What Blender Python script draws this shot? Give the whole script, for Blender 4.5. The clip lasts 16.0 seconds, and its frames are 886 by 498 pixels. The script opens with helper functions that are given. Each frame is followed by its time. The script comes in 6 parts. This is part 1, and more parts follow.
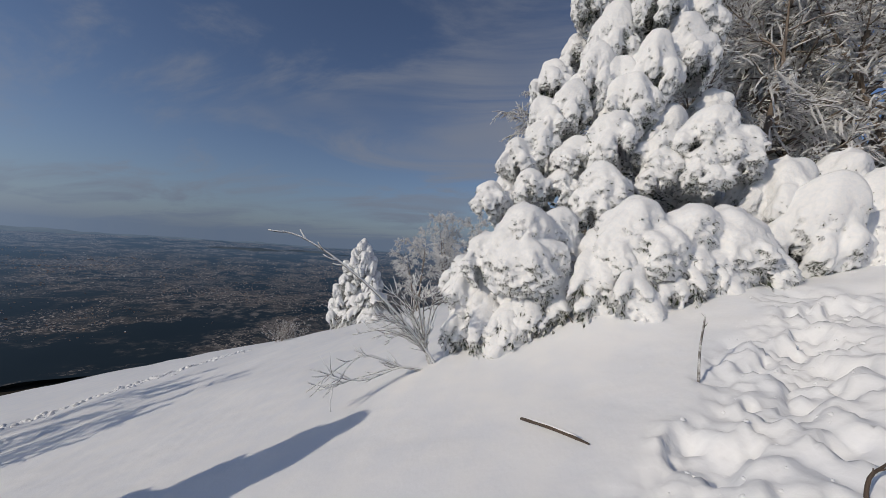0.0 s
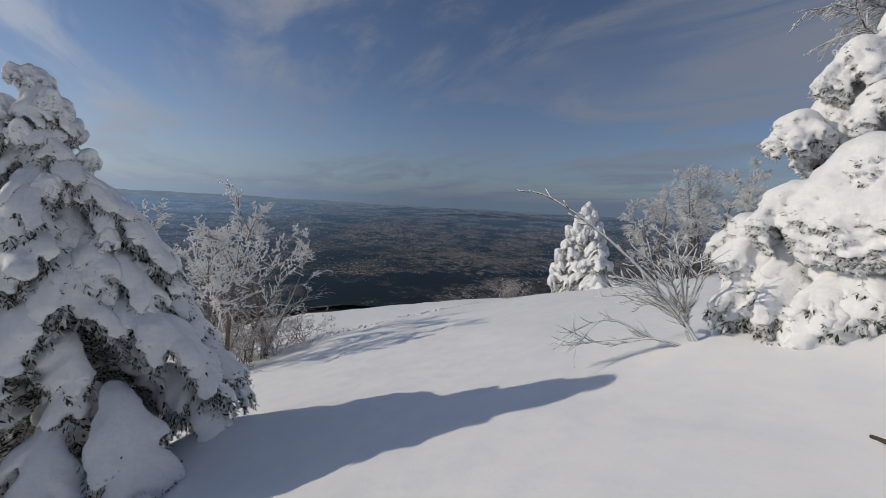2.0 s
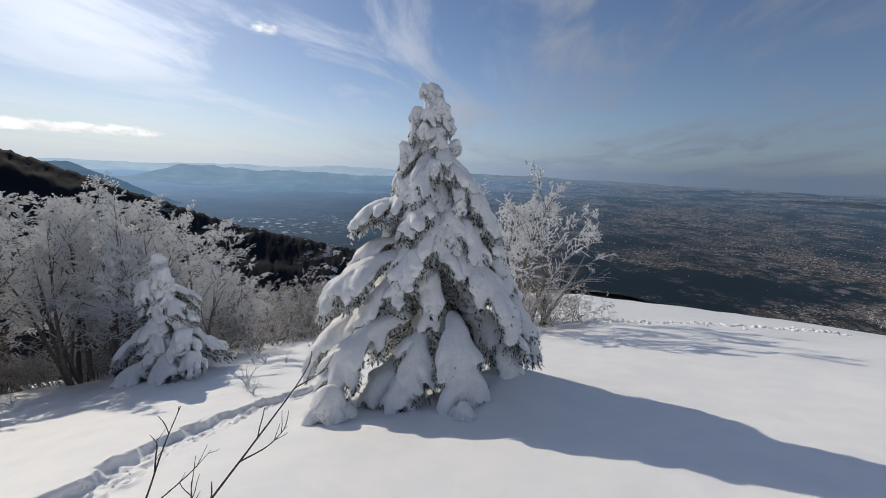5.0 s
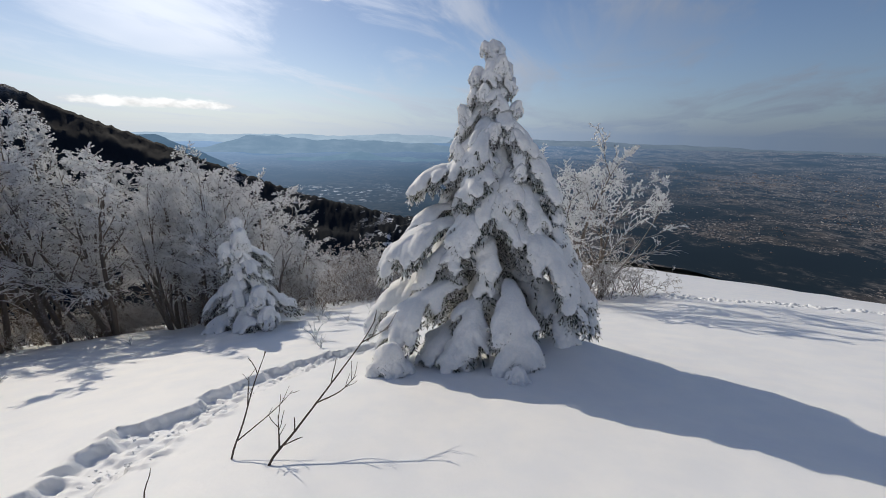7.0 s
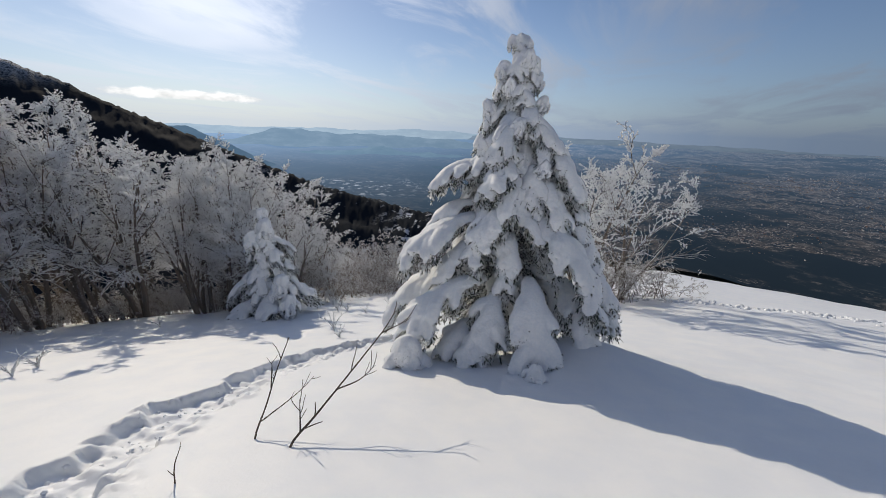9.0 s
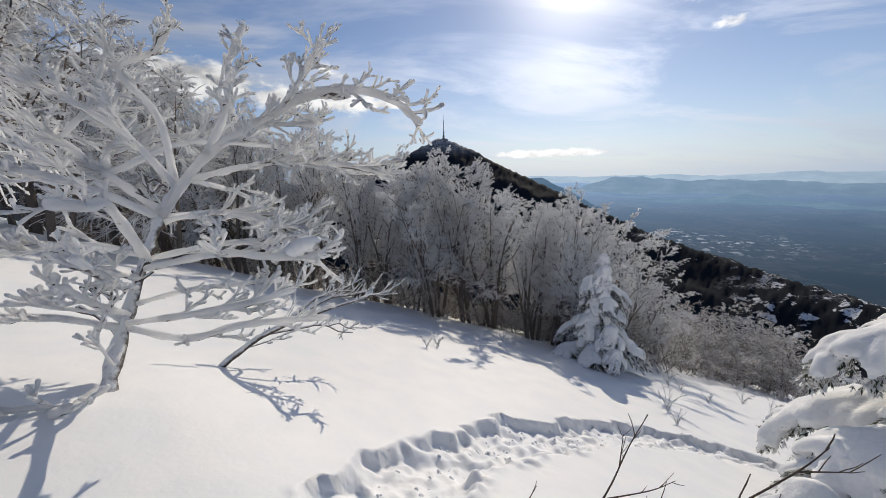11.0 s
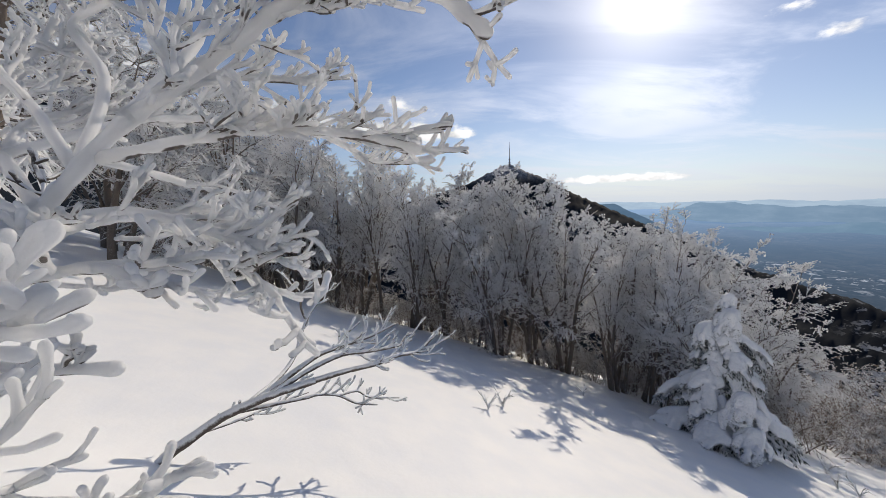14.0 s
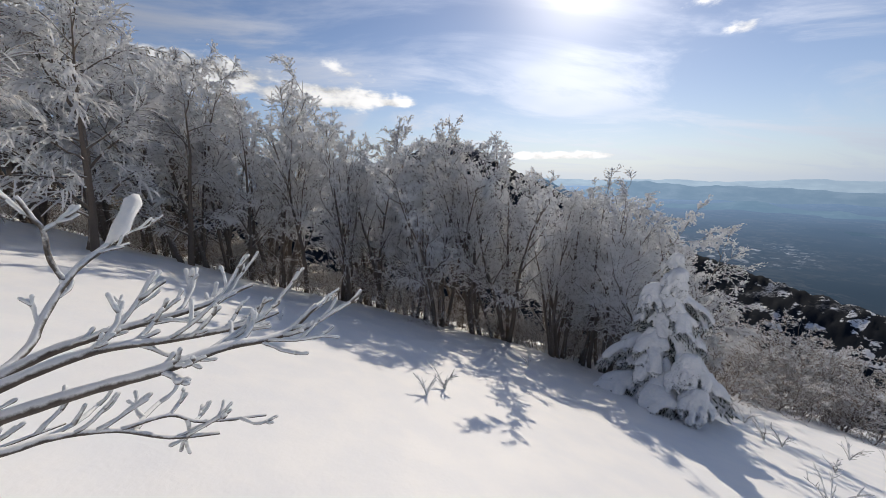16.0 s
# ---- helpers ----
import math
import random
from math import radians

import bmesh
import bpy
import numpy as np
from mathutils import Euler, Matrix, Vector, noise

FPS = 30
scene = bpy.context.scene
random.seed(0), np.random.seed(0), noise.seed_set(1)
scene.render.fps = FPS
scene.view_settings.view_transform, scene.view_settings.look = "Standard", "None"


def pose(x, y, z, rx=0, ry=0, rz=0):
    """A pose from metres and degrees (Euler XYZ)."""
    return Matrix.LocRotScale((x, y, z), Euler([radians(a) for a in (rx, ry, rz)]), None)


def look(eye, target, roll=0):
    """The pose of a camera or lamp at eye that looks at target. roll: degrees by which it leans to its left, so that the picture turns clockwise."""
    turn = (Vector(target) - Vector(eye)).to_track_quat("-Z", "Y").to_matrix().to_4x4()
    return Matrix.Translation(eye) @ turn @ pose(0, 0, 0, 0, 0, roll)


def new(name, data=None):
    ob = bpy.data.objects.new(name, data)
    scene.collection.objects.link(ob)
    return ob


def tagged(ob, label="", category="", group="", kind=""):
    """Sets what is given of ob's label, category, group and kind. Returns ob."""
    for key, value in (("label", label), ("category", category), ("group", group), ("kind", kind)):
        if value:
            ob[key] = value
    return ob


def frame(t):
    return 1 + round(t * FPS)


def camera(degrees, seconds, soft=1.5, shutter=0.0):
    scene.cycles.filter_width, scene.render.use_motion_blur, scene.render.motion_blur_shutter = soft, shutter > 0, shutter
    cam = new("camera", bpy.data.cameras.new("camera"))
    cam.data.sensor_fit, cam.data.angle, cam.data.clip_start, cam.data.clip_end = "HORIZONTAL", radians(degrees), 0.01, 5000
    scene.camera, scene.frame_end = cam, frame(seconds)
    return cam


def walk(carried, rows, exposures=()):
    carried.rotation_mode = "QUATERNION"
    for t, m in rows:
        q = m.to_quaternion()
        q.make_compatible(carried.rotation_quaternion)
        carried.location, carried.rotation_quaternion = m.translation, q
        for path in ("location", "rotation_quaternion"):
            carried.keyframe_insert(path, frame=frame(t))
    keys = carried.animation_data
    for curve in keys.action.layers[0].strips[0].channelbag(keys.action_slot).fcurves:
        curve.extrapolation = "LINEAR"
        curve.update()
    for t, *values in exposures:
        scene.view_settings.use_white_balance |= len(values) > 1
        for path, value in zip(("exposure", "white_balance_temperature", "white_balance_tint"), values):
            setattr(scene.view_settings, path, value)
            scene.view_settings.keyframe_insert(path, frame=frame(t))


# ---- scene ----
# heading (to the left from +y), tilt and lean in degrees
PATH = [
    (0.0, 0.418, -0.369, 0.173, -76.88, -0.32, 4.37),
    (0.5, 0.388, -0.289, 0.146, -68.99, -3.48, 4.17),
    (1.0, 0.358, -0.213, 0.114, -60.59, -4.89, 4.93),
    (1.5, 0.321, -0.152, 0.090, -54.51, -6.46, 4.90),
    (2.0, 0.261, -0.094, 0.064, -43.38, -8.01, 3.01),
    (2.5, 0.198, -0.053, 0.059, -32.01, -9.33, 1.89),
    (3.0, 0.151, -0.038, 0.046, -22.79, -10.58, 1.12),
    (3.5, 0.096, -0.018, 0.018, -13.41, -12.21, 1.79),
    (4.0, 0.064, -0.009, 0.003, -7.78, -13.02, 2.64),
    (4.5, 0.041, -0.003, 0.001, -5.01, -12.96, 2.34),
    (5.0, -0.000, -0.000, 0.001, 0.00, -12.97, 2.10),
    (5.2, -0.021, -0.005, -0.001, 3.42, -13.43, 1.83),
    (7.3, -0.088, -0.020, -0.036, 8.34, -18.41, 0.98),
    (7.5, -0.076, -0.031, -0.035, 7.20, -18.40, 0.87),
    (8.0, -0.075, -0.039, -0.039, 6.91, -18.96, 0.95),
    (8.5, -0.079, -0.022, -0.052, 7.05, -19.26, 0.95),
    (9.0, -0.124, -0.033, -0.055, 11.30, -18.86, 1.95),
    (9.5, -0.267, -0.035, -0.081, 26.42, -17.10, 1.80),
    (10.0, -0.348, -0.100, -0.070, 43.81, -14.40, -0.24),
    (10.2, -0.398, -0.120, -0.069, 49.28, -13.51, -0.78),
    (12.3, -1.040, 0.129, -0.044, 65.75, -11.75, -1.30),
    (12.5, -1.107, 0.170, -0.042, 65.46, -11.86, -1.46),
    (13.0, -1.225, 0.256, -0.047, 67.48, -11.22, -1.51),
    (13.5, -1.461, 0.357, -0.190, 67.92, -7.05, -0.76),
    (14.0, -1.857, 0.495, -0.288, 71.81, -7.57, -1.23),
    (14.5, -2.056, 0.656, -0.418, 66.02, -6.03, -1.41),
    (15.0, -2.304, 0.764, -0.457, 66.88, -8.23, -0.70),
    (15.5, -2.608, 0.845, -0.656, 69.37, -4.80, -5.25),
    (16.0, -2.857, 0.986, -0.753, 62.06, -11.96, 0.34),
]


def heading(t, x, y, z, yaw, pitch, roll):
    a, b = radians(yaw), radians(pitch)
    way = Vector((-math.sin(a) * math.cos(b), math.cos(a) * math.cos(b), math.sin(b)))
    return t, look((x, y, z), Vector((x, y, z)) + way, roll)


cam = camera(102.45, 16.0, soft=0.75)
walk(cam, [heading(*row) for row in PATH], exposures=[(0, -0.61, 7450, 11), (2, -0.60, 7450, 10), (3, -0.38, 7450, 8), (5, -0.30, 7450, 9), (9, -0.26, 7500, 9), (12.5, -0.18, 7600, 11), (16, -0.18, 7600, 11)])

# ---------------------------------------------------------------- light
SUN_AZ, SUN_EL = 43.2, 25.0  # to the left of +y, above the horizon
SUN_WAY = Vector((-math.sin(radians(SUN_AZ)) * math.cos(radians(SUN_EL)),
                  math.cos(radians(SUN_AZ)) * math.cos(radians(SUN_EL)), math.sin(radians(SUN_EL))))


class Nodes:
    """A short way to write node trees."""

    def __init__(self, tree):
        self.tree = tree
        tree.nodes.clear()

    def add(self, kind, inputs=(), **props):
        n = self.tree.nodes.new(kind)
        if "operation" in props:
            n.operation = props["operation"]
        if "use_clamp" in props:
            n.use_clamp = props["use_clamp"]
        if "data_type" in props:
            n.data_type = props["data_type"]
        if "interpolation_type" in props:
            n.interpolation_type = props["interpolation_type"]
        for k, v in dict(inputs).items():
            self.put(n.inputs[k], v)
        return n

    def put(self, socket, v):
        if isinstance(v, bpy.types.NodeSocket):
            self.tree.links.new(v, socket)
        elif v is not None:
            socket.default_value = v

    def math(self, op, a, b=None, c=None, clamp=False):
        n = self.add("ShaderNodeMath", operation=op, use_clamp=clamp)
        for i, v in enumerate((a, b, c)):
            self.put(n.inputs[i], v)
        return n.outputs[0]

    def vmath(self, op, a, b=None):
        n = self.add("ShaderNodeVectorMath", operation=op)
        for i, v in enumerate((a, b)):
            self.put(n.inputs[i], v)
        return n.outputs["Value"] if op in ("DOT_PRODUCT", "LENGTH") else n.outputs["Vector"]

    def noise(self, vec, scale, detail=4.0, rough=0.55, distortion=0.0):
        return self.add("ShaderNodeTexNoise", {"Vector": vec, "Scale": scale, "Detail": detail, "Roughness": rough,
                                               "Distortion": distortion}).outputs["Fac"]

    def span(self, v, a, b, lo=0.0, hi=1.0):
        return self.add("ShaderNodeMapRange", {0: v, 1: a, 2: b, 3: lo, 4: hi}, interpolation_type="SMOOTHSTEP").outputs[0]

    def mix(self, f, a, b):
        n = self.add("ShaderNodeMix", data_type="RGBA")
        self.put(n.inputs[0], f), self.put(n.inputs[6], a), self.put(n.inputs[7], b)
        return n.outputs[2]

    def mapping(self, vec, scale=(1, 1, 1), rot=(0, 0, 0), loc=(0, 0, 0)):
        return self.add("ShaderNodeMapping", {"Vector": vec, "Scale": scale, "Rotation": rot, "Location": loc}).outputs[0]


def rgb(r, g, b):
    return (r, g, b, 1.0)


def make_world():
    w = bpy.data.worlds.new("winter_sky")
    w.use_nodes = True
    scene.world = w
    n = Nodes(w.node_tree)
    way = n.vmath("NORMALIZE", n.add("ShaderNodeTexCoord").outputs["Generated"])
    sky = n.add("ShaderNodeTexSky")
    sky.sky_type, sky.sun_disc = "NISHITA", False
    sky.sun_elevation, sky.sun_rotation = radians(SUN_EL), radians(360 - SUN_AZ)
    sky.altitude, sky.air_density, sky.dust_density, sky.ozone_density = 1200.0, 1.0, 0.10, 2.5
    sep = n.add("ShaderNodeSeparateXYZ", {0: way})
    x, y, z = sep.outputs
    up = n.math("MAXIMUM", z, 0.0)
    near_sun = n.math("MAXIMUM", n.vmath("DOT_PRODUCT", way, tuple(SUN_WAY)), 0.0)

    def grey(v, tint):
        out = n.vmath("SCALE", tint)
        n.put(out.node.inputs["Scale"], v)
        return out

    # high thin cloud, drawn out in long streaks
    flat = n.math("ADD", up, 0.12)
    plane = n.add("ShaderNodeCombineXYZ", {0: n.math("DIVIDE", x, flat), 1: n.math("DIVIDE", y, flat), 2: 0.0}).outputs[0]
    drawn = n.mapping(n.mapping(plane, (1, 1, 1), (0, 0, radians(12))), (1.10, 0.50, 1.0), (0, 0, 0), (4.4, 2.2, 0))
    streak = n.noise(drawn, 1.0, 10.0, 0.60, 0.8)
    broad = n.noise(n.mapping(plane, (0.8, 0.8, 1.0), (0, 0, 0), (3.1, 1.7, 0)), 0.6, 3.0)
    veil = n.math("MULTIPLY", n.span(streak, 0.42, 0.64), n.span(broad, 0.25, 0.58))
    veil = n.math("MULTIPLY", veil, 0.84)
    # haze along the horizon
    haze = n.math("MULTIPLY", n.math("POWER", n.math("SUBTRACT", 1.0, up, clamp=True), 8.0), 0.96)
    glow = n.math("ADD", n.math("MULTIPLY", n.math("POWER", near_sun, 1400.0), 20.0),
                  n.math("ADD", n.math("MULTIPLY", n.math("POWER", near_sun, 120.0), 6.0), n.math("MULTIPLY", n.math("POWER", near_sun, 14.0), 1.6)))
    lit = n.math("ADD", 3.1, n.math("MULTIPLY", n.math("POWER", near_sun, 4.0), 8.0))
    deep = n.vmath("MULTIPLY", sky.outputs[0], (0.80, 0.845, 1.0))
    colour = n.mix(n.math("MULTIPLY", veil, 1.0, clamp=True), deep, grey(lit, (0.80, 0.94, 1.26)))
    low_light = n.math("ADD", 2.0, n.math("MULTIPLY", n.math("POWER", near_sun, 2.0), 6.0))
    warm = n.mix(n.math("POWER", near_sun, 2.5), rgb(0.62, 0.95, 1.58), rgb(0.88, 1.0, 1.14))
    colour = n.mix(haze, colour, grey(low_light, warm))
    # a few heaped clouds low in the sky: heading, elevation, width, height, cover
    turn = n.math("MULTIPLY", n.math("ARCTAN2", n.math("MULTIPLY", x, -1.0), y), 57.29578)
    rise = n.math("MULTIPLY", n.math("ARCSINE", z), 57.29578)
    puff = n.noise(n.add("ShaderNodeCombineXYZ", {0: n.math("MULTIPLY", turn, 0.5), 1: rise, 2: 0.0}).outputs[0], 0.42, 7.0, 0.58)
    body = None
    for az, el, wide, tall, weight in ((96, 12.0, 13, 3.0, 1.0), (80, 10.6, 12, 2.0, 1.0), (76, 13.2, 7, 2.6, 0.62), (70, 10.2, 5, 0.8, 0.9), (45, 2.7, 15, 0.75, 0.82), (24.6, 16.4, 2.4, 1.2, 0.66), (28.5, 19.5, 4, 2.0, 0.5), (112, 17, 9, 4, 0.8)):
        u = n.math("DIVIDE", n.math("SUBTRACT", turn, az), wide)
        v = n.math("DIVIDE", n.math("SUBTRACT", rise, el), tall)
        d = n.math("EXPONENT", n.math("MULTIPLY", n.math("ADD", n.math("MULTIPLY", u, u), n.math("MULTIPLY", v, v)), -1.0))
        d = n.math("MULTIPLY", d, weight)
        body = d if body is None else n.math("MAXIMUM", body, d)
    cover = n.span(n.math("ADD", body, n.math("MULTIPLY", n.math("SUBTRACT", puff, 0.5), 1.5)), 0.42, 0.78)
    shade = n.math("ADD", n.span(puff, 0.34, 0.66, 3.2, 8.0), n.math("MULTIPLY", n.math("POWER", near_sun, 4.0), 5.0))
    colour = n.mix(cover, colour, grey(shade, (0.88, 0.96, 1.10)))
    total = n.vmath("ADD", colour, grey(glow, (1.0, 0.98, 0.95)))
    bg = n.add("ShaderNodeBackground", {"Color": total, "Strength": 0.114})
    n.add("ShaderNodeOutputWorld", {"Surface": bg.outputs[0]})


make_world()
sun = new("sun", bpy.data.lights.new("sun", "SUN"))
sun.data.energy, sun.data.angle, sun.data.color = 2.95, radians(0.53), (1.0, 0.955, 0.88)
sun.matrix_world = look(SUN_WAY * 100, (0, 0, 0))
scene.view_settings.exposure = 0.0

# ---------------------------------------------------------------- materials
def material(name, build):
    m = bpy.data.materials.new(name)
    m.use_nodes = True
    n = Nodes(m.node_tree)
    bsdf = n.add("ShaderNodeBsdfPrincipled")
    n.add("ShaderNodeOutputMaterial", {"Surface": bsdf.outputs[0]})
    build(n, bsdf)
    return m


def place_of(n):
    return n.add("ShaderNodeNewGeometry").outputs["Position"]


def own_place(n):
    return n.add("ShaderNodeTexCoord").outputs["Object"]


def up_of(n):
    return n.add("ShaderNodeSeparateXYZ", {0: n.add("ShaderNodeNewGeometry").outputs["Normal"]}).outputs[2]


def bump(n, bsdf, height, strength, distance):
    b = n.add("ShaderNodeBump", {"Height": height, "Strength": strength, "Distance": distance})
    n.put(bsdf.inputs["Normal"], b.outputs[0])


def snow_build(n, bsdf):
    p = place_of(n)
    fine, grain, soft = n.noise(p, 160.0, 3.0), n.noise(p, 34.0, 4.0), n.noise(p, 2.2, 4.0)
    n.put(bsdf.inputs["Base Color"], n.mix(n.span(soft, 0.3, 0.7), rgb(0.84, 0.86, 0.89), rgb(0.90, 0.905, 0.91)))
    n.put(bsdf.inputs["Roughness"], n.span(grain, 0.3, 0.7, 0.45, 0.75))
    bsdf.inputs["Specular IOR Level"].default_value = 0.35
    h = n.math("ADD", n.math("MULTIPLY", fine, 0.35), n.math("ADD", n.math("MULTIPLY", grain, 1.0), n.math("MULTIPLY", soft, 6.0)))
    bump(n, bsdf, h, 0.16, 0.010)


def clump_snow_build(n, bsdf):
    """Snow on a bough: smooth above, rimed needles showing at its sides and below."""
    p = own_place(n)
    grain, soft, tuft = n.noise(p, 26.0, 5.0, 0.65), n.noise(p, 6.0, 3.0), n.noise(p, 46.0, 4.0, 0.7)
    patch = n.noise(p, 9.0, 3.0)
    snow = n.mix(n.span(grain, 0.35, 0.65), rgb(0.83, 0.85, 0.87), rgb(0.90, 0.90, 0.90))
    green = n.mix(n.span(tuft, 0.42, 0.58), rgb(0.060, 0.066, 0.050), rgb(0.70, 0.72, 0.72))
    side = n.math("ADD", up_of(n), n.math("MULTIPLY", n.math("SUBTRACT", patch, 0.5), 2.2))
    cover = n.span(side, -0.80, -0.32)
    n.put(bsdf.inputs["Base Color"], n.mix(cover, green, snow))
    bsdf.inputs["Roughness"].default_value = 0.7
    bsdf.inputs["Specular IOR Level"].default_value = 0.25
    rough = n.math("MULTIPLY", n.math("SUBTRACT", 1.0, cover), tuft)
    bump(n, bsdf, n.math("ADD", n.math("MULTIPLY", rough, 3.0), n.math("ADD", n.math("MULTIPLY", grain, 0.6), n.math("MULTIPLY", soft, 1.6))), 0.5, 0.02)


def rime_build(n, bsdf):
    """Rime on needles and twigs, through which some light passes."""
    rnd = n.add("ShaderNodeNewGeometry").outputs["Random Per Island"]
    colour = n.mix(rnd, rgb(0.88, 0.885, 0.89), rgb(0.95, 0.95, 0.95))
    n.put(bsdf.inputs["Base Color"], colour)
    bsdf.inputs["Roughness"].default_value = 0.75
    thin = n.add("ShaderNodeBsdfTranslucent", {"Color": colour})
    both = n.add("ShaderNodeMixShader", {0: 0.60, 1: bsdf.outputs[0], 2: thin.outputs[0]})
    n.put(n.tree.nodes["Material Output"].inputs["Surface"], both.outputs[0])


def needle_build(n, bsdf):
    rnd = n.add("ShaderNodeNewGeometry").outputs["Random Per Island"]
    n.put(bsdf.inputs["Base Color"], n.mix(rnd, rgb(0.026, 0.034, 0.020), rgb(0.085, 0.098, 0.062)))
    bsdf.inputs["Roughness"].default_value = 0.6


def rimed_bark(white, dark, low, high, thin=0.0):
    """Bark with rime lying on its upper side."""
    def build(n, bsdf):
        p = own_place(n)
        grain = n.noise(p, 22.0, 5.0, 0.65)
        side = n.math("ADD", up_of(n), n.math("MULTIPLY", n.math("SUBTRACT", grain, 0.5), 1.6))
        cover = n.span(side, low, high)
        bark = n.mix(n.noise(p, 60.0, 3.0), rgb(*dark), rgb(*(c * 2.6 for c in dark)))
        n.put(bsdf.inputs["Base Color"], n.mix(cover, bark, rgb(*white)))
        bsdf.inputs["Roughness"].default_value = 0.8
        bump(n, bsdf, grain, 0.6, 0.01)
        if thin:  # light that passes through the rime
            soft = n.add("ShaderNodeBsdfTranslucent", {"Color": rgb(*white)})
            both = n.add("ShaderNodeMixShader", {0: n.math("MULTIPLY", cover, thin), 1: bsdf.outputs[0], 2: soft.outputs[0]})
            n.put(n.tree.nodes["Material Output"].inputs["Surface"], both.outputs[0])
    return build


def stick_build(n, bsdf):
    p = own_place(n)
    g = n.noise(n.mapping(p, (1, 1, 0.2)), 60.0, 5.0)
    n.put(bsdf.inputs["Base Color"], n.mix(g, rgb(0.028, 0.020, 0.016), rgb(0.14, 0.10, 0.075)))
    bsdf.inputs["Roughness"].default_value = 0.8
    bump(n, bsdf, g, 0.6, 0.004)


def valley_build(n, bsdf):
    p = place_of(n)
    big, mid, small = n.noise(p, 0.0016, 4.0), n.noise(p, 0.006, 5.0, 0.6), n.noise(p, 0.035, 4.0, 0.6)
    fields = n.add("ShaderNodeTexVoronoi", {"Vector": n.mapping(p, (1.0, 1.0, 0.0)), "Scale": 0.014}).outputs["Color"]
    plot = n.add("ShaderNodeSeparateColor", {0: fields}).outputs[0]
    c = n.mix(n.span(plot, 0.2, 0.9), rgb(0.030, 0.028, 0.022), rgb(0.105, 0.085, 0.066))
    c = n.mix(n.span(mid, 0.50, 0.62), c, rgb(0.013, 0.016, 0.014))
    c = n.mix(n.math("MULTIPLY", n.span(small, 0.60, 0.72), 0.35), c, rgb(0.26, 0.24, 0.22))
    c = n.mix(n.span(big, 0.52, 0.66), c, rgb(0.035, 0.034, 0.030))
    n.put(bsdf.inputs["Base Color"], c)
    bsdf.inputs["Roughness"].default_value = 0.95
    bsdf.inputs["Specular IOR Level"].default_value = 0.05


def wood_slope_build(n, bsdf):
    """Bare woods on the slopes, with snow between the trees here and there."""
    p = place_of(n)
    mid, small = n.noise(p, 0.012, 5.0, 0.6), n.noise(n.mapping(p, (1, 1, 0.4)), 0.30, 5.0, 0.7)
    c = n.mix(small, rgb(0.006, 0.010, 0.015), rgb(0.021, 0.027, 0.036))
    c = n.mix(n.math("MULTIPLY", n.span(mid, 0.60, 0.70), n.span(small, 0.42, 0.6)), c, rgb(0.62, 0.64, 0.66))
    high = n.add("ShaderNodeSeparateXYZ", {0: p}).outputs[2]
    fields = n.math("MULTIPLY", n.span(high, -90.0, -170.0), n.span(n.noise(n.mapping(p, (1, 1, 2.5)), 0.022, 4.0, 0.6), 0.62, 0.67))
    c = n.mix(fields, c, rgb(0.66, 0.68, 0.70))
    px, py, _pz = n.add("ShaderNodeSeparateXYZ", {0: p}).outputs
    bearing = n.math("MULTIPLY", n.math("ARCTAN2", n.math("MULTIPLY", px, -1.0), py), 57.29578)
    open_land = n.math("MULTIPLY", n.span(bearing, 24.0, 16.0), n.span(n.vmath("LENGTH", p), 330.0, 420.0))
    clearing = n.math("ADD", n.noise(n.mapping(p, (1, 1, 2.0)), 0.040, 5.0, 0.62), n.math("MULTIPLY", open_land, 0.025))
    c = n.mix(n.math("MULTIPLY", n.span(clearing, 0.585, 0.60), n.math("MULTIPLY", open_land, n.span(small, 0.66, 0.50))), c, rgb(0.80, 0.82, 0.84))
    top = n.span(high, 40.0, 108.0)
    c = n.mix(n.math("MULTIPLY", top, n.span(small, 0.40, 0.55)), c, rgb(0.62, 0.64, 0.66))
    n.put(bsdf.inputs["Base Color"], c)
    bsdf.inputs["Roughness"].default_value = 0.95
    bsdf.inputs["Specular IOR Level"].default_value = 0.05


def plain(colour, rough=0.8, metal=0.0):
    def build(n, bsdf):
        p = own_place(n)
        g = n.noise(p, 30.0, 3.0)
        n.put(bsdf.inputs["Base Color"], n.mix(g, rgb(*(c * 0.85 for c in colour)), rgb(*(min(c * 1.15, 1) for c in colour))))
        bsdf.inputs["Roughness"].default_value, bsdf.inputs["Metallic"].default_value = rough, metal
    return build


def distance_build(colour, low):
    """A far range of hills whose winter haze is painted on as blue emission."""
    def build(n, bsdf):
        p = place_of(n)
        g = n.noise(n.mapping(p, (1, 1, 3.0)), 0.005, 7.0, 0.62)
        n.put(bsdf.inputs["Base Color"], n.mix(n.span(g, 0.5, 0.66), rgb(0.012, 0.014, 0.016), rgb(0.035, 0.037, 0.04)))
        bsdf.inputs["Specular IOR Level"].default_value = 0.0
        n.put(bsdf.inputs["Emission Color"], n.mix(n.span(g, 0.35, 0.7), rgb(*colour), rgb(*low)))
        # this painted haze brightens towards the sun
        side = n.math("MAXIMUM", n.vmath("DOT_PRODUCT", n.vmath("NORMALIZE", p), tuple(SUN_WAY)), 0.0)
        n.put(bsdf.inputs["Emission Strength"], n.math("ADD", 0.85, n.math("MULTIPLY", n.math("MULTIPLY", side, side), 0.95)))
    return build


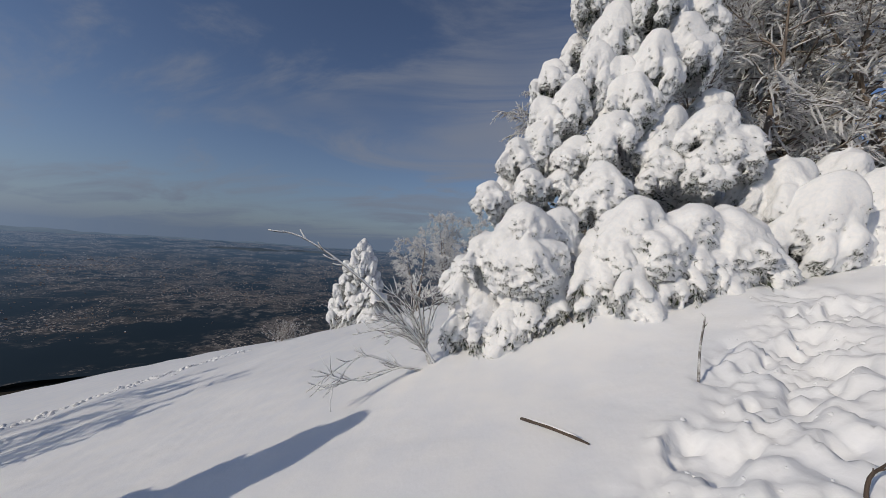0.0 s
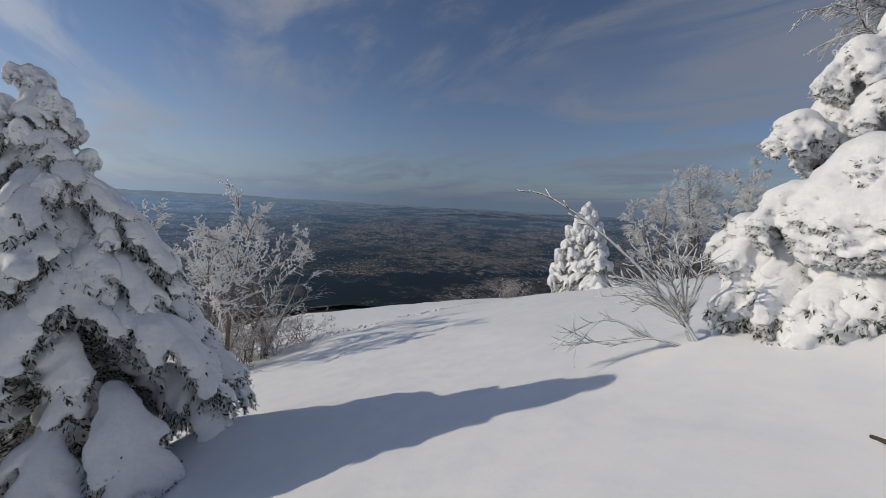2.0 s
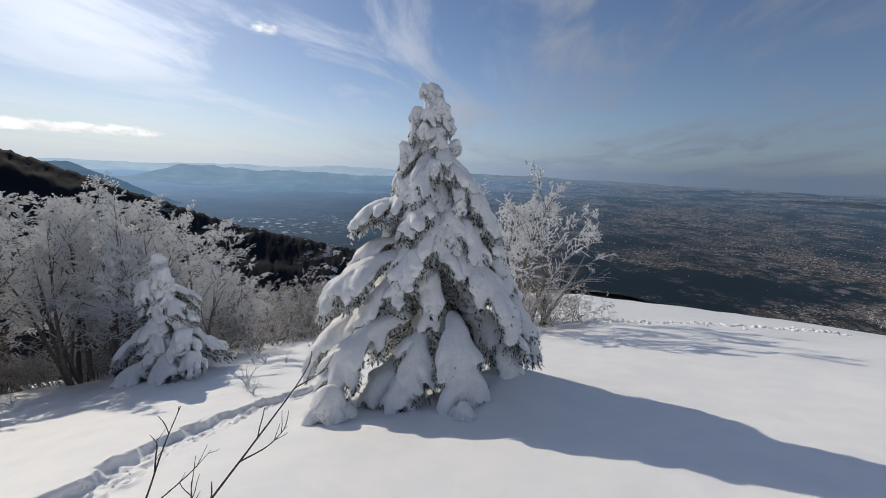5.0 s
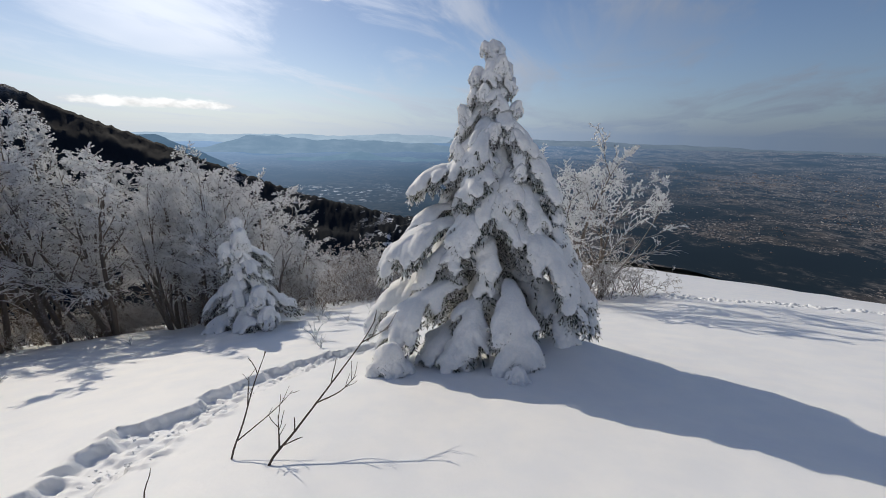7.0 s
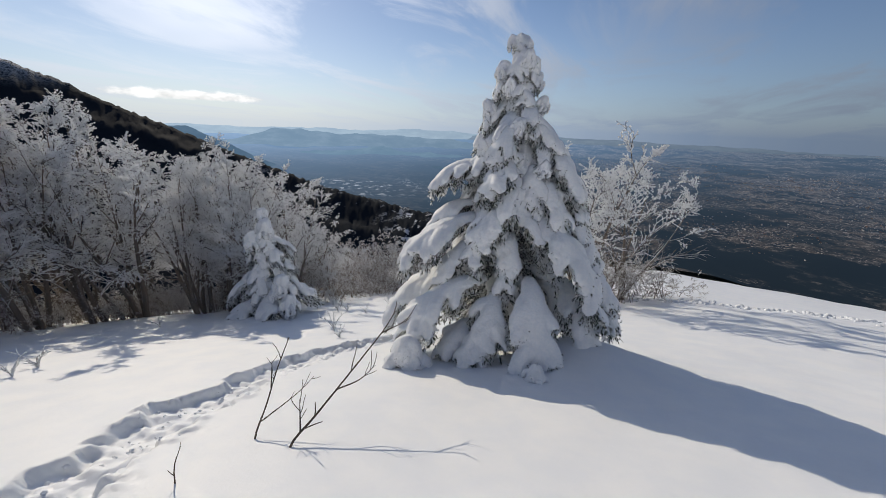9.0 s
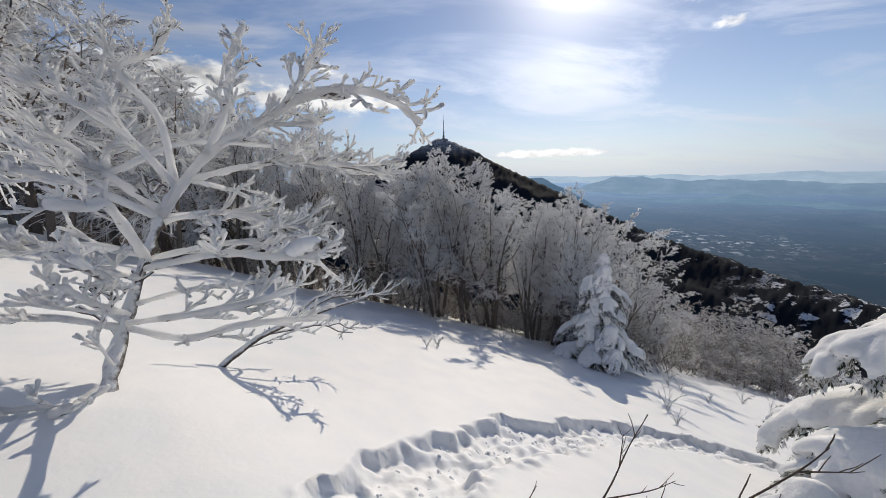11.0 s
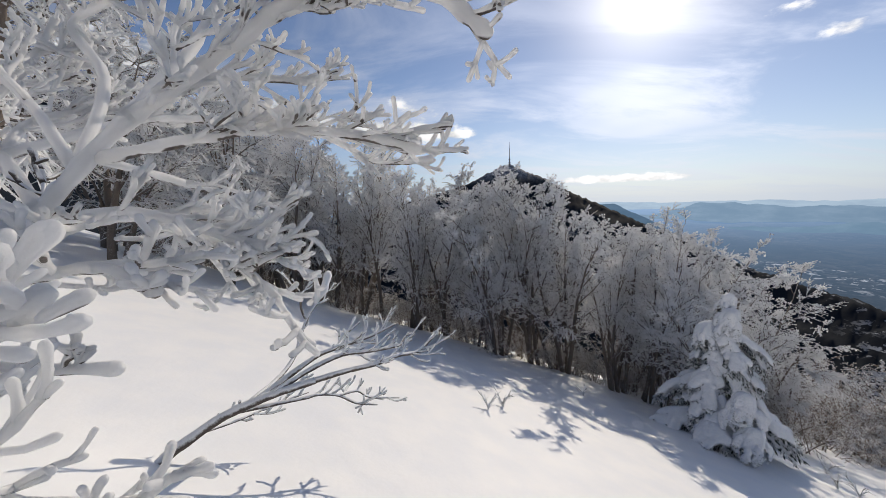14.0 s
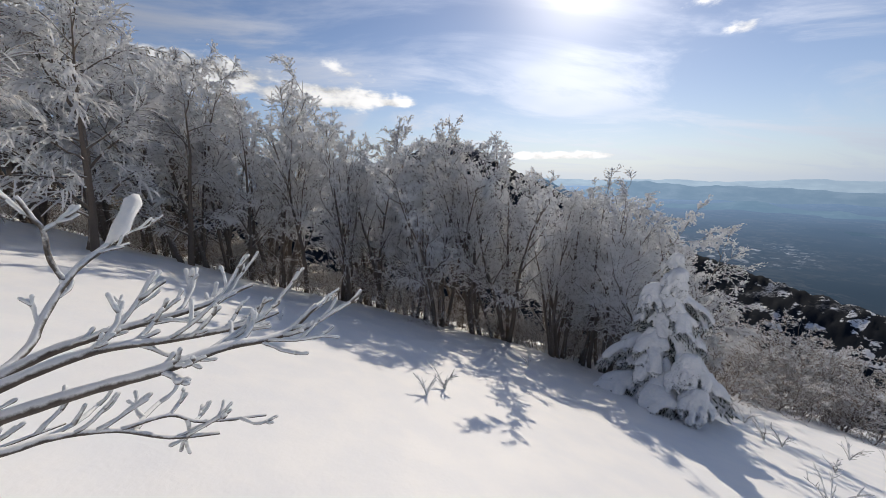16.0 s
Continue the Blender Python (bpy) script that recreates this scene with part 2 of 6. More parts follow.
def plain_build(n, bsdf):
    """The far plain: fields, woods and built-up land, with blue haze painted over it as emission."""
    p = place_of(n)
    r = n.vmath("LENGTH", p)
    big, mid, small = n.noise(p, 0.0018, 4.0), n.noise(p, 0.005, 6.0, 0.62), n.noise(p, 0.03, 5.0, 0.65)
    plots = n.add("ShaderNodeTexVoronoi", {"Vector": n.mapping(p, (1.0, 1.0, 0.0)), "Scale": 0.022})
    plot = n.add("ShaderNodeSeparateColor", {0: plots.outputs["Color"]}).outputs[0]
    c = n.mix(n.math("MULTIPLY", plot, plot), rgb(0.020, 0.018, 0.015), rgb(0.105, 0.078, 0.056))
    c = n.mix(n.span(mid, 0.47, 0.60), c, rgb(0.010, 0.012, 0.011))
    speck = n.noise(p, 0.11, 3.0, 0.7)
    c = n.mix(n.math("MULTIPLY", n.span(small, 0.49, 0.63), n.span(big, 0.62, 0.40)), c, rgb(0.17, 0.145, 0.125))
    town = n.span(n.add("ShaderNodeSeparateXYZ", {0: p}).outputs[0], -350.0, 150.0)
    c = n.mix(n.math("MULTIPLY", town, n.math("MULTIPLY", n.span(speck, 0.55, 0.63), n.span(mid, 0.58, 0.44))), c, rgb(0.46, 0.38, 0.32))
    c = n.mix(n.span(n.math("ADD", n.noise(p, 0.0028, 5.0, 0.6), n.span(r, 1400.0, 950.0, 0.0, 0.05)), 0.54, 0.61), c, rgb(0.008, 0.010, 0.010))
    c = n.mix(n.math("ADD", 0.3, n.math("MULTIPLY", town, 0.7)), rgb(0.007, 0.009, 0.010), c)
    # pale built-up land and snowy fields across the valley
    bearing = n.math("MULTIPLY", n.math("ARCTAN2", n.math("MULTIPLY", n.add("ShaderNodeSeparateXYZ", {0: p}).outputs[0], -1.0), n.add("ShaderNodeSeparateXYZ", {0: p}).outputs[1]), 57.29578)
    belt = n.math("MULTIPLY", n.math("MULTIPLY", n.span(bearing, 13.0, 20.0), n.span(r, 1450.0, 1620.0)), n.span(r, 1980.0, 1800.0))
    roofs = n.noise(n.mapping(p, (1.0, 1.0, 0.0), (0, 0, 0.6)), 0.030, 4.0, 0.70)
    c = n.mix(n.math("MULTIPLY", belt, n.math("MULTIPLY", n.span(roofs, 0.535, 0.59), n.span(n.noise(p, 0.007, 3.0), 0.44, 0.54))), c, rgb(0.66, 0.66, 0.66))
    n.put(bsdf.inputs["Base Color"], c)
    bsdf.inputs["Roughness"].default_value = 0.95
    bsdf.inputs["Specular IOR Level"].default_value = 0.02
    # haze put into the emission colour, brighter with distance
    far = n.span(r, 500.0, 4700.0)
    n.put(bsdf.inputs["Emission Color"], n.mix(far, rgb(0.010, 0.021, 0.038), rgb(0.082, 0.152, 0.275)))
    # the painted haze is stronger on the side of the sun
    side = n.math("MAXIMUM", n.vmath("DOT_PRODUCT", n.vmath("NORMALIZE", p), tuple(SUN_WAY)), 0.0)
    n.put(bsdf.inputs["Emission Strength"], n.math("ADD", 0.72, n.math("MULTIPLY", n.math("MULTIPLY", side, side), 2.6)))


SNOW = material("snow", snow_build)
CLUMP = material("clump_snow", clump_snow_build)
RIME = material("rime", rime_build)
NEEDLE = material("needle", needle_build)
FROST_BARK = material("frost_bark", rimed_bark((0.84, 0.85, 0.86), (0.045, 0.036, 0.030), -0.15, 0.45))
FROST_TWIG = material("frost_twig", rimed_bark((0.82, 0.84, 0.85), (0.055, 0.047, 0.042), -0.75, 0.15))
BEECH_BARK = material("beech_bark", rimed_bark((0.84, 0.85, 0.86), (0.095, 0.075, 0.060), 0.10, 0.80))
BEECH_TWIG = material("beech_twig", rimed_bark((0.94, 0.94, 0.94), (0.10, 0.083, 0.070), -1.05, -0.30, 0.55))
BRUSH_TWIG = material("brush_twig", rimed_bark((0.80, 0.81, 0.82), (0.150, 0.112, 0.082), 0.0, 0.80, 0.3))
BARK = material("bark", stick_build)
VALLEY = material("valley_floor", valley_build)
WOODS = material("wooded_slope", wood_slope_build)
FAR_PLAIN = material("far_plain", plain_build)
MAST = material("mast_paint", plain((0.30, 0.30, 0.31), 0.5))

# ---------------------------------------------------------------- helpers for meshes
class Mesh:
    """Gathers vertices and faces, with a material slot for each face."""

    def __init__(self):
        self.v, self.f, self.m = [], [], []

    def add(self, verts, faces, slot=0):
        k = len(self.v)
        self.v.extend(verts)
        self.f.extend([tuple(i + k for i in face) for face in faces])
        self.m.extend([slot] * len(faces))

    def tube(self, points, radii, sides=5, slot=0, cap=True):
        """A round tapering tube along points."""
        pts = [Vector(p) for p in points]
        ring, verts, faces = None, [], []
        for i, p in enumerate(pts):
            way = (pts[min(i + 1, len(pts) - 1)] - pts[max(i - 1, 0)]).normalized()
            if ring is None:
                ring = way.orthogonal().normalized()
            ring = (ring - way * ring.dot(way)).normalized()
            other = way.cross(ring)
            for k in range(sides):
                a = 2 * math.pi * k / sides
                verts.append(tuple(p + (ring * math.cos(a) + other * math.sin(a)) * radii[i]))
        for i in range(len(pts) - 1):
            for k in range(sides):
                a, b = i * sides + k, i * sides + (k + 1) % sides
                faces.append((a, b, b + sides, a + sides))
        if cap:
            last = len(verts) - sides
            faces.append(tuple(range(last, last + sides)))
            faces.append(tuple(reversed(range(sides))))
        self.add(verts, faces, slot)

    def data(self, name, materials, smooth=True):
        me = bpy.data.meshes.new(name)
        me.from_pydata(self.v, [], self.f)
        for m in materials:
            me.materials.append(m)
        me.polygons.foreach_set("material_index", self.m)
        me.polygons.foreach_set("use_smooth", [smooth] * len(self.f))
        me.update()
        return me


def part(name, mesh, materials, parent, label="", smooth=True):
    """One mesh as a part under a thing or under a part. mesh: a Mesh, or the data of one made before."""
    if isinstance(mesh, Mesh):
        mesh = mesh.data(name, materials if isinstance(materials, (list, tuple)) else [materials], smooth)
    ob = new(name, mesh)
    ob.parent = parent
    return tagged(ob, label)


def thing(name, m, label, category, group="", kind=""):
    ob = new(name)
    ob.matrix_basis = m
    return tagged(ob, label, category, group, kind)


def lumps(x, y, scale, octaves=4, seed=0.0):
    """Smooth value noise on arrays, about -1 to 1."""
    x, y = np.asarray(x, float) * scale + seed * 17.3, np.asarray(y, float) * scale - seed * 9.1
    total, amp = np.zeros(np.broadcast(x, y).shape), 1.0
    for _ in range(octaves):
        i, j = np.floor(x), np.floor(y)
        u, v = x - i, y - j
        u, v = u * u * (3 - 2 * u), v * v * (3 - 2 * v)

        def corner(a, b):
            h = np.sin(a * 127.1 + b * 311.7) * 43758.5453
            return (h - np.floor(h)) * 2 - 1
        total = total + amp * ((corner(i, j) * (1 - u) + corner(i + 1, j) * u) * (1 - v)
                               + (corner(i, j + 1) * (1 - u) + corner(i + 1, j + 1) * u) * v)
        x, y, amp = x * 2.03 + 5.7, y * 2.03 + 1.3, amp * 0.5
    return total


def smooth(a, b, v):
    t = np.clip((np.asarray(v, float) - a) / (b - a), 0, 1)
    return t * t * (3 - 2 * t)


# ---------------------------------------------------------------- the ground
# the trodden path: a line of deep steps that comes up the slope past the fir
TRENCH = [(-1.55, -0.6), (-2.05, 0.0), (-2.45, 0.55), (-2.78, 1.15), (-2.93, 1.9), (-2.98, 2.8), (-2.95, 3.6), (-2.85, 4.3),
          (-2.50, 5.0), (-2.15, 5.6)]
STEPS = []
_r = random.Random(11)
for (_ax, _ay), (_bx, _by) in zip(TRENCH, TRENCH[1:]):
    _n = max(1, round(math.hypot(_bx - _ax, _by - _ay) / 0.20))
    for _k in range(_n):
        _f = _k / _n
        STEPS.append((_ax + (_bx - _ax) * _f + _r.uniform(-0.10, 0.10), _ay + (_by - _ay) * _f + _r.uniform(-0.05, 0.05),
                      _r.uniform(0.13, 0.21), _r.uniform(0.07, 0.14)))
# trampled ground to the right of the start
TRODDEN = 13
for _k in range(TRODDEN):
    _f = (_k + _r.random()) / TRODDEN
    _x, _y = 2.05 + 2.3 * _f, -1.25 - 2.0 * _f
    STEPS.append((_x + _r.uniform(-0.24, 0.24), _y + _r.uniform(-0.20, 0.20), _r.uniform(0.15, 0.23), _r.uniform(0.06, 0.12)))
MOUNDS = [(-0.6, 4.9, 1.0, 0.08), (1.15, 4.9, 1.0, 0.34), (0.5, 4.6, 0.8, 0.15), (5.1, -1.3, 0.9, 0.22), (4.95, -2.6, 0.8, 0.12), (-3.3, -0.95, 1.3, 0.20), (6.6, -1.2, 2.6, 0.30), (-6.4, 7.6, 1.5, 0.2), (5.0, 0.7, 0.9, 0.12)]  # snow heaped round the trees


def slope(x, y):
    """The smooth lie of the mountainside round the camera."""
    right = smooth(-2, 8, x)
    q = -1.55 + 0.079 * x - 0.383 * y
    q = q + right * (-0.0040 * x * x + 0.0024 * y * np.abs(y)) + (1 - right) * (-0.0042 * x * x + 0.00135 * x * y - 0.0006 * y * np.abs(y))
    return q


def terrain(x, y):
    x, y = np.asarray(x, float), np.asarray(y, float)
    r = np.hypot(x, y)
    c = np.minimum(r, 60.0) / np.maximum(r, 1e-6)
    near = slope(x * c, y * c)
    wob = lumps(x, y, 0.045, 3, 2.0)
    ahead = y / np.maximum(r, 1e-6)
    edge = 31 + 3 * wob + 60 * smooth(0.10, -0.45, ahead)
    near = near - 0.55 * np.maximum(r - edge, 0) + 0.10 * lumps(x, y, 0.35, 3, 5.0) * smooth(4, 12, r)
    behind = smooth(0.0, -0.4, ahead)
    floor = np.interp(r, [0, 350, 700, 1000, 2000, 3500, 4800, 5200], [-250, -262, -285, -290, -262, -190, -118, -96])
    floor = floor + 9 * lumps(x, y, 0.004, 4, 1.0) * smooth(300, 900, r)
    floor = floor * (1 - behind) + behind * (40 + 14 * lumps(x, y, 0.01, 3, 3.0))
    floor = floor - 80 * smooth(880, 1100, r) * (1 - behind)
    k = smooth(60, 480, r)
    low = np.maximum(near, floor)
    return np.where(behind > 0.5, near * (1 - smooth(60, 200, r)) + floor * smooth(60, 200, r), low * (1 - k) + np.minimum(low, floor) * k)


def ground(x, y):
    """Height of the snow, with steps, ripples and mounds."""
    x, y = np.asarray(x, float), np.asarray(y, float)
    z = terrain(x, y)
    near = smooth(16, 9, np.hypot(x, y))
    z = z + near * (0.016 * lumps(x, y, 0.8, 3, 4.0) + 0.004 * lumps(x, y, 4.0, 2, 8.0))
    for mx, my, mr, mh in MOUNDS:
        d = np.hypot(x - mx, y - my) / mr
        z = z + mh * np.exp(-(d * d) * 1.6)
    dig, heap = np.zeros_like(z), np.zeros_like(z)
    wx = x + 0.075 * lumps(x, y, 3.6, 3, 6.0) + 0.030 * lumps(x, y, 13.0, 2, 16.0)
    wy = y + 0.075 * lumps(x, y, 3.6, 3, 7.0) + 0.030 * lumps(x, y, 13.0, 2, 17.0)
    for sx, sy, sr, sd in STEPS:
        d = np.hypot(wx - sx, wy - sy) / sr
        dig = np.maximum(dig, sd * smooth(1.10, 0.62, d))
        heap = np.maximum(heap, min(0.028, sd * 0.22) * np.exp(-((d - 1.30) / 0.30) ** 2))
    furrow = np.full_like(z, 9.0)
    for (ax, ay), (bx, by) in zip(TRENCH, TRENCH[1:]):  # the steps run together into one furrow
        f = np.clip(((wx - ax) * (bx - ax) + (wy - ay) * (by - ay)) / ((bx - ax) ** 2 + (by - ay) ** 2), 0, 1)
        furrow = np.minimum(furrow, np.hypot(wx - ax - f * (bx - ax), wy - ay - f * (by - ay)))
    dig = np.maximum(dig, 0.13 * smooth(0.31, 0.22, furrow + 0.03 * lumps(x, y, 5.0, 2, 21.0)))
    crumbs, fine = lumps(x, y, 11.0, 3, 9.0), lumps(x, y, 24.0, 2, 19.0)
    along = np.clip(((x - 2.05) * 2.3 + (y + 1.25) * -2.0) / (2.3 ** 2 + 2.0 ** 2), 0, 1)
    trodden = smooth(0.62, 0.40, np.hypot(x - 2.05 - 2.3 * along, y + 1.25 + 2.0 * along) + 0.16 * lumps(x, y, 2.4, 3, 2.0))
    z = z + trodden * (0.030 * lumps(x, y, 2.6, 3, 12.0) + 0.018 * crumbs + 0.012 * fine - 0.035)
    slabs = np.abs(lumps(x, y, 6.5, 2, 15.0))
    broken = np.minimum(dig * 12, 1)
    z = z - dig * (1 - 0.45 * slabs) + heap * (1 + 1.1 * crumbs) * (dig < 0.05) + broken * (0.018 * crumbs + 0.010 * fine)
    return z


def height(x, y):
    return float(ground(np.array([x]), np.array([y]))[0])


def ladder(lo, hi, fine, far):
    """Coordinates: even steps from lo to hi, then ever wider ones out to far on both sides."""
    out = list(np.arange(lo, hi + fine / 2, fine))
    for sign in (1, -1):
        v, step, tail = (out[-1] if sign > 0 else out[0]), fine, []
        while abs(v) < far:
            step = min(step * 1.10, 140.0)
            v += sign * step
            tail.append(v)
        out = out + tail if sign > 0 else tail[::-1] + out
    return np.array(out)


def make_ground():
    xs, ys = ladder(-4.0, 4.6, 0.027, 4750), ladder(-3.3, 5.8, 0.027, 4750)
    gx, gy = np.meshgrid(xs, ys)
    gz = ground(gx, gy)
    nx, ny = len(xs), len(ys)
    me = bpy.data.meshes.new("ground")
    k = np.arange((nx - 1) * (ny - 1))
    a = (k // (nx - 1)) * nx + k % (nx - 1)
    quads = np.stack([a, a + 1, a + nx + 1, a + nx], 1)
    me.from_pydata(np.stack([gx.ravel(), gy.ravel(), gz.ravel()], 1).tolist(), [], quads.tolist())
    for m in (SNOW, WOODS, VALLEY):
        me.materials.append(m)
    cx, cy = gx.ravel()[a], gy.ravel()[a]
    r = np.hypot(cx, cy)
    slot = np.where(r < 52 + 10 * lumps(cx, cy, 0.05, 2), 0, np.where((r < 760 - 700 * smooth(-8, 2, cx) * smooth(900, 300, r) + 160 * np.where(cx > 0, 0.05, 1) * lumps(cx, cy, 0.004, 3)), 1, 2))
    me.polygons.foreach_set("material_index", slot.astype(int).tolist())
    me.polygons.foreach_set("use_smooth", [True] * len(quads))
    me.update()
    ob = new("ground", me)
    tagged(ob, "snow-covered mountainside with a trodden path, falling to a wide valley", "ground", kind="structure")


make_ground()

# ---------------------------------------------------------------- far things
def make_mountain():
    """The wooded ridge that runs down from the summit with the mast."""
    az = np.radians(np.arange(4.0, 118.1, 0.25))
    known_az = [4, 14, 17, 22, 30, 35, 40, 43.4, 48, 53, 57, 59.5, 61, 62.5, 64.5, 67.6, 75, 90, 118]
    known_el = [-15, -13.3, -12.6, -11.3, -9.1, -7.0, -4.8, -3.2, -0.9, 1.4, 3.6, 4.7, 5.3, 5.2, 4.2, 2.7, 0.5, -3, -7]
    el = np.interp(np.degrees(az), known_az, known_el)
    far = np.interp(np.degrees(az), [4, 14, 30, 50, 61, 118], [560, 640, 820, 1040, 1150, 900])
    steps = np.concatenate([np.linspace(0.30, 1.0, 46), np.linspace(1.02, 1.5, 10)])
    rows = []
    for s in steps:
        r = far * s
        top = far * np.tan(np.radians(el))
        base = -285.0
        rise = np.where(s <= 1, ((s - 0.30) / 0.70) ** 1.15, 1 - (s - 1) * 1.4)
        x, y = -np.sin(az) * r, np.cos(az) * r
        z = base + (top - base) * rise
        fade = 1 - math.exp(-((s - 1) / 0.06) ** 2)
        z = z + (10 * lumps(x, y, 0.012, 4, 3.0) * fade) + 3.0 * lumps(x, y, 0.16, 3, 4.0)
        rows.append(np.stack([x, y, z], 1))
    grid = np.array(rows)
    n = len(az)
    mesh = Mesh()
    faces = [(i * n + j + 1, i * n + j, (i + 1) * n + j, (i + 1) * n + j + 1) for i in range(len(steps) - 1) for j in range(n - 1)]
    mesh.add([tuple(v) for v in grid.reshape(-1, 3)], faces)
    ob = new("mountain", mesh.data("mountain", [WOODS]))
    tagged(ob, "dark wooded mountain ridge dusted with snow near its summit", "mountain", kind="structure")
    return ob


make_mountain()


def make_mast():
    r = 1150.0
    a, e = radians(61.2), math.tan(radians(5.25))
    ob = thing("radio_mast", pose(-math.sin(a) * r, math.cos(a) * r, r * e - 6), "tall slender radio mast on the snowy summit", "mast")
    pole = Mesh()
    pole.tube([(0, 0, 0), (0, 0, 26), (0, 0, 26.1), (0, 0, 60), (0, 0, 60.1), (0, 0, 78)], [2.0, 1.7, 1.2, 0.9, 0.5, 0.3], 8)
    part("pole", pole, MAST, ob)
    for h, w in ((8, 5.5), (14, 4.6), (24, 3.4)):
        deck = Mesh()
        deck.tube([(0, 0, h), (0, 0, h + 2.0)], [w, w], 10)
        part("platform", deck, MAST, ob)
    hut = Mesh()
    hut.tube([(9, 3, -6), (9, 3, 5), (9, 3, 6.5)], [7, 7, 4], 6)
    part("hut", hut, MAST, ob)


make_mast()


def make_range(name, az_known, el_known, r, colour, low, label, rough):
    """A far range of hills as a long body with depth."""
    az = np.radians(np.arange(az_known[0], az_known[-1] + 0.01, 0.35))
    el = np.interp(np.degrees(az), az_known, el_known)
    wob = rough * (lumps(np.degrees(az), 0 * az, 0.22, 5, r * 0.01))
    top = r * np.tan(np.radians(el + wob))
    rows = []
    for k, (dr, f) in enumerate(((-0.10, 0.0), (-0.06, 0.45), (-0.025, 0.8), (0.0, 1.0), (0.03, 0.85), (0.06, 0.3))):
        rr = r * (1 + dr)
        z = (-300 + (top + 300) * f) if k else top * 0 - 300
        rows.append(np.stack([-np.sin(az) * rr, np.cos(az) * rr, z + 4 * lumps(az * 300, az * 0 + k, 0.2, 3, k)], 1))
    n = len(az)
    mesh = Mesh()
    mesh.add([tuple(v) for v in np.array(rows).reshape(-1, 3)],
             [(i * n + j + 1, i * n + j, (i + 1) * n + j, (i + 1) * n + j + 1) for i in range(len(rows) - 1) for j in range(n - 1)])
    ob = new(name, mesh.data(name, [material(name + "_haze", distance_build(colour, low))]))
    tagged(ob, label, "hills", kind="structure")


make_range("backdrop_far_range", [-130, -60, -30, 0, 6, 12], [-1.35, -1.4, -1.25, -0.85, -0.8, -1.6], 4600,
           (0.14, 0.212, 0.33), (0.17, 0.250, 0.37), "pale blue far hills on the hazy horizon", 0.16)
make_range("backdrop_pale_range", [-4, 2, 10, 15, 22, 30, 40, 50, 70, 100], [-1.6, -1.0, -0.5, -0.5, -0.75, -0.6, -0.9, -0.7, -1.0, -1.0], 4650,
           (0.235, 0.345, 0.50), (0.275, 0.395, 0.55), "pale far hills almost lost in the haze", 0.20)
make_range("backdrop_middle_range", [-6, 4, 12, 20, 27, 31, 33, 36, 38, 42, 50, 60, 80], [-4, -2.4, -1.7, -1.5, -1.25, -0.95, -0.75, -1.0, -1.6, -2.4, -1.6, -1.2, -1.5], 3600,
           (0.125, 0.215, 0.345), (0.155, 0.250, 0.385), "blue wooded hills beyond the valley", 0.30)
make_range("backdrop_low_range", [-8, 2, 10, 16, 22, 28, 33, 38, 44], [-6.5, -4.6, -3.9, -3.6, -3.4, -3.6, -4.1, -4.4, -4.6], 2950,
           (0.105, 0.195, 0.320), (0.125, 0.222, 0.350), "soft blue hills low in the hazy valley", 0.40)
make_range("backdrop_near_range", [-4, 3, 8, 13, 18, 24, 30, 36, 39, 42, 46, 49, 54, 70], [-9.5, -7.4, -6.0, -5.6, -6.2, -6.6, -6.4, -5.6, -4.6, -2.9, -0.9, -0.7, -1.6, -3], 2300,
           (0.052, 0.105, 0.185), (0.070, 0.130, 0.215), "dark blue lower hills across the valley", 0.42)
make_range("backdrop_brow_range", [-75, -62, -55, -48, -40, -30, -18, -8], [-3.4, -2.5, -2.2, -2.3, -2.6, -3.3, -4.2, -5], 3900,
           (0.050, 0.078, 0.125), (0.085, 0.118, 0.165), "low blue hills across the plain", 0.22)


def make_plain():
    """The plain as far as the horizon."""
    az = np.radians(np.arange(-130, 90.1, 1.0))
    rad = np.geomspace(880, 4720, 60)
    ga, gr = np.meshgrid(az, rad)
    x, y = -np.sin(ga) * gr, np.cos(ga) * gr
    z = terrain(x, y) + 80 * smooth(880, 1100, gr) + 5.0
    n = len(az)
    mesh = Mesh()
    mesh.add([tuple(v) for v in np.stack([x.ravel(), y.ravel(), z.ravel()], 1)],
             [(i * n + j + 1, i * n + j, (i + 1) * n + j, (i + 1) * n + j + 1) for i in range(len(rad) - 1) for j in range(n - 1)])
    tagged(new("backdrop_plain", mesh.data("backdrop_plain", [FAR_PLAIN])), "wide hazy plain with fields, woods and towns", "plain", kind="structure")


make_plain()


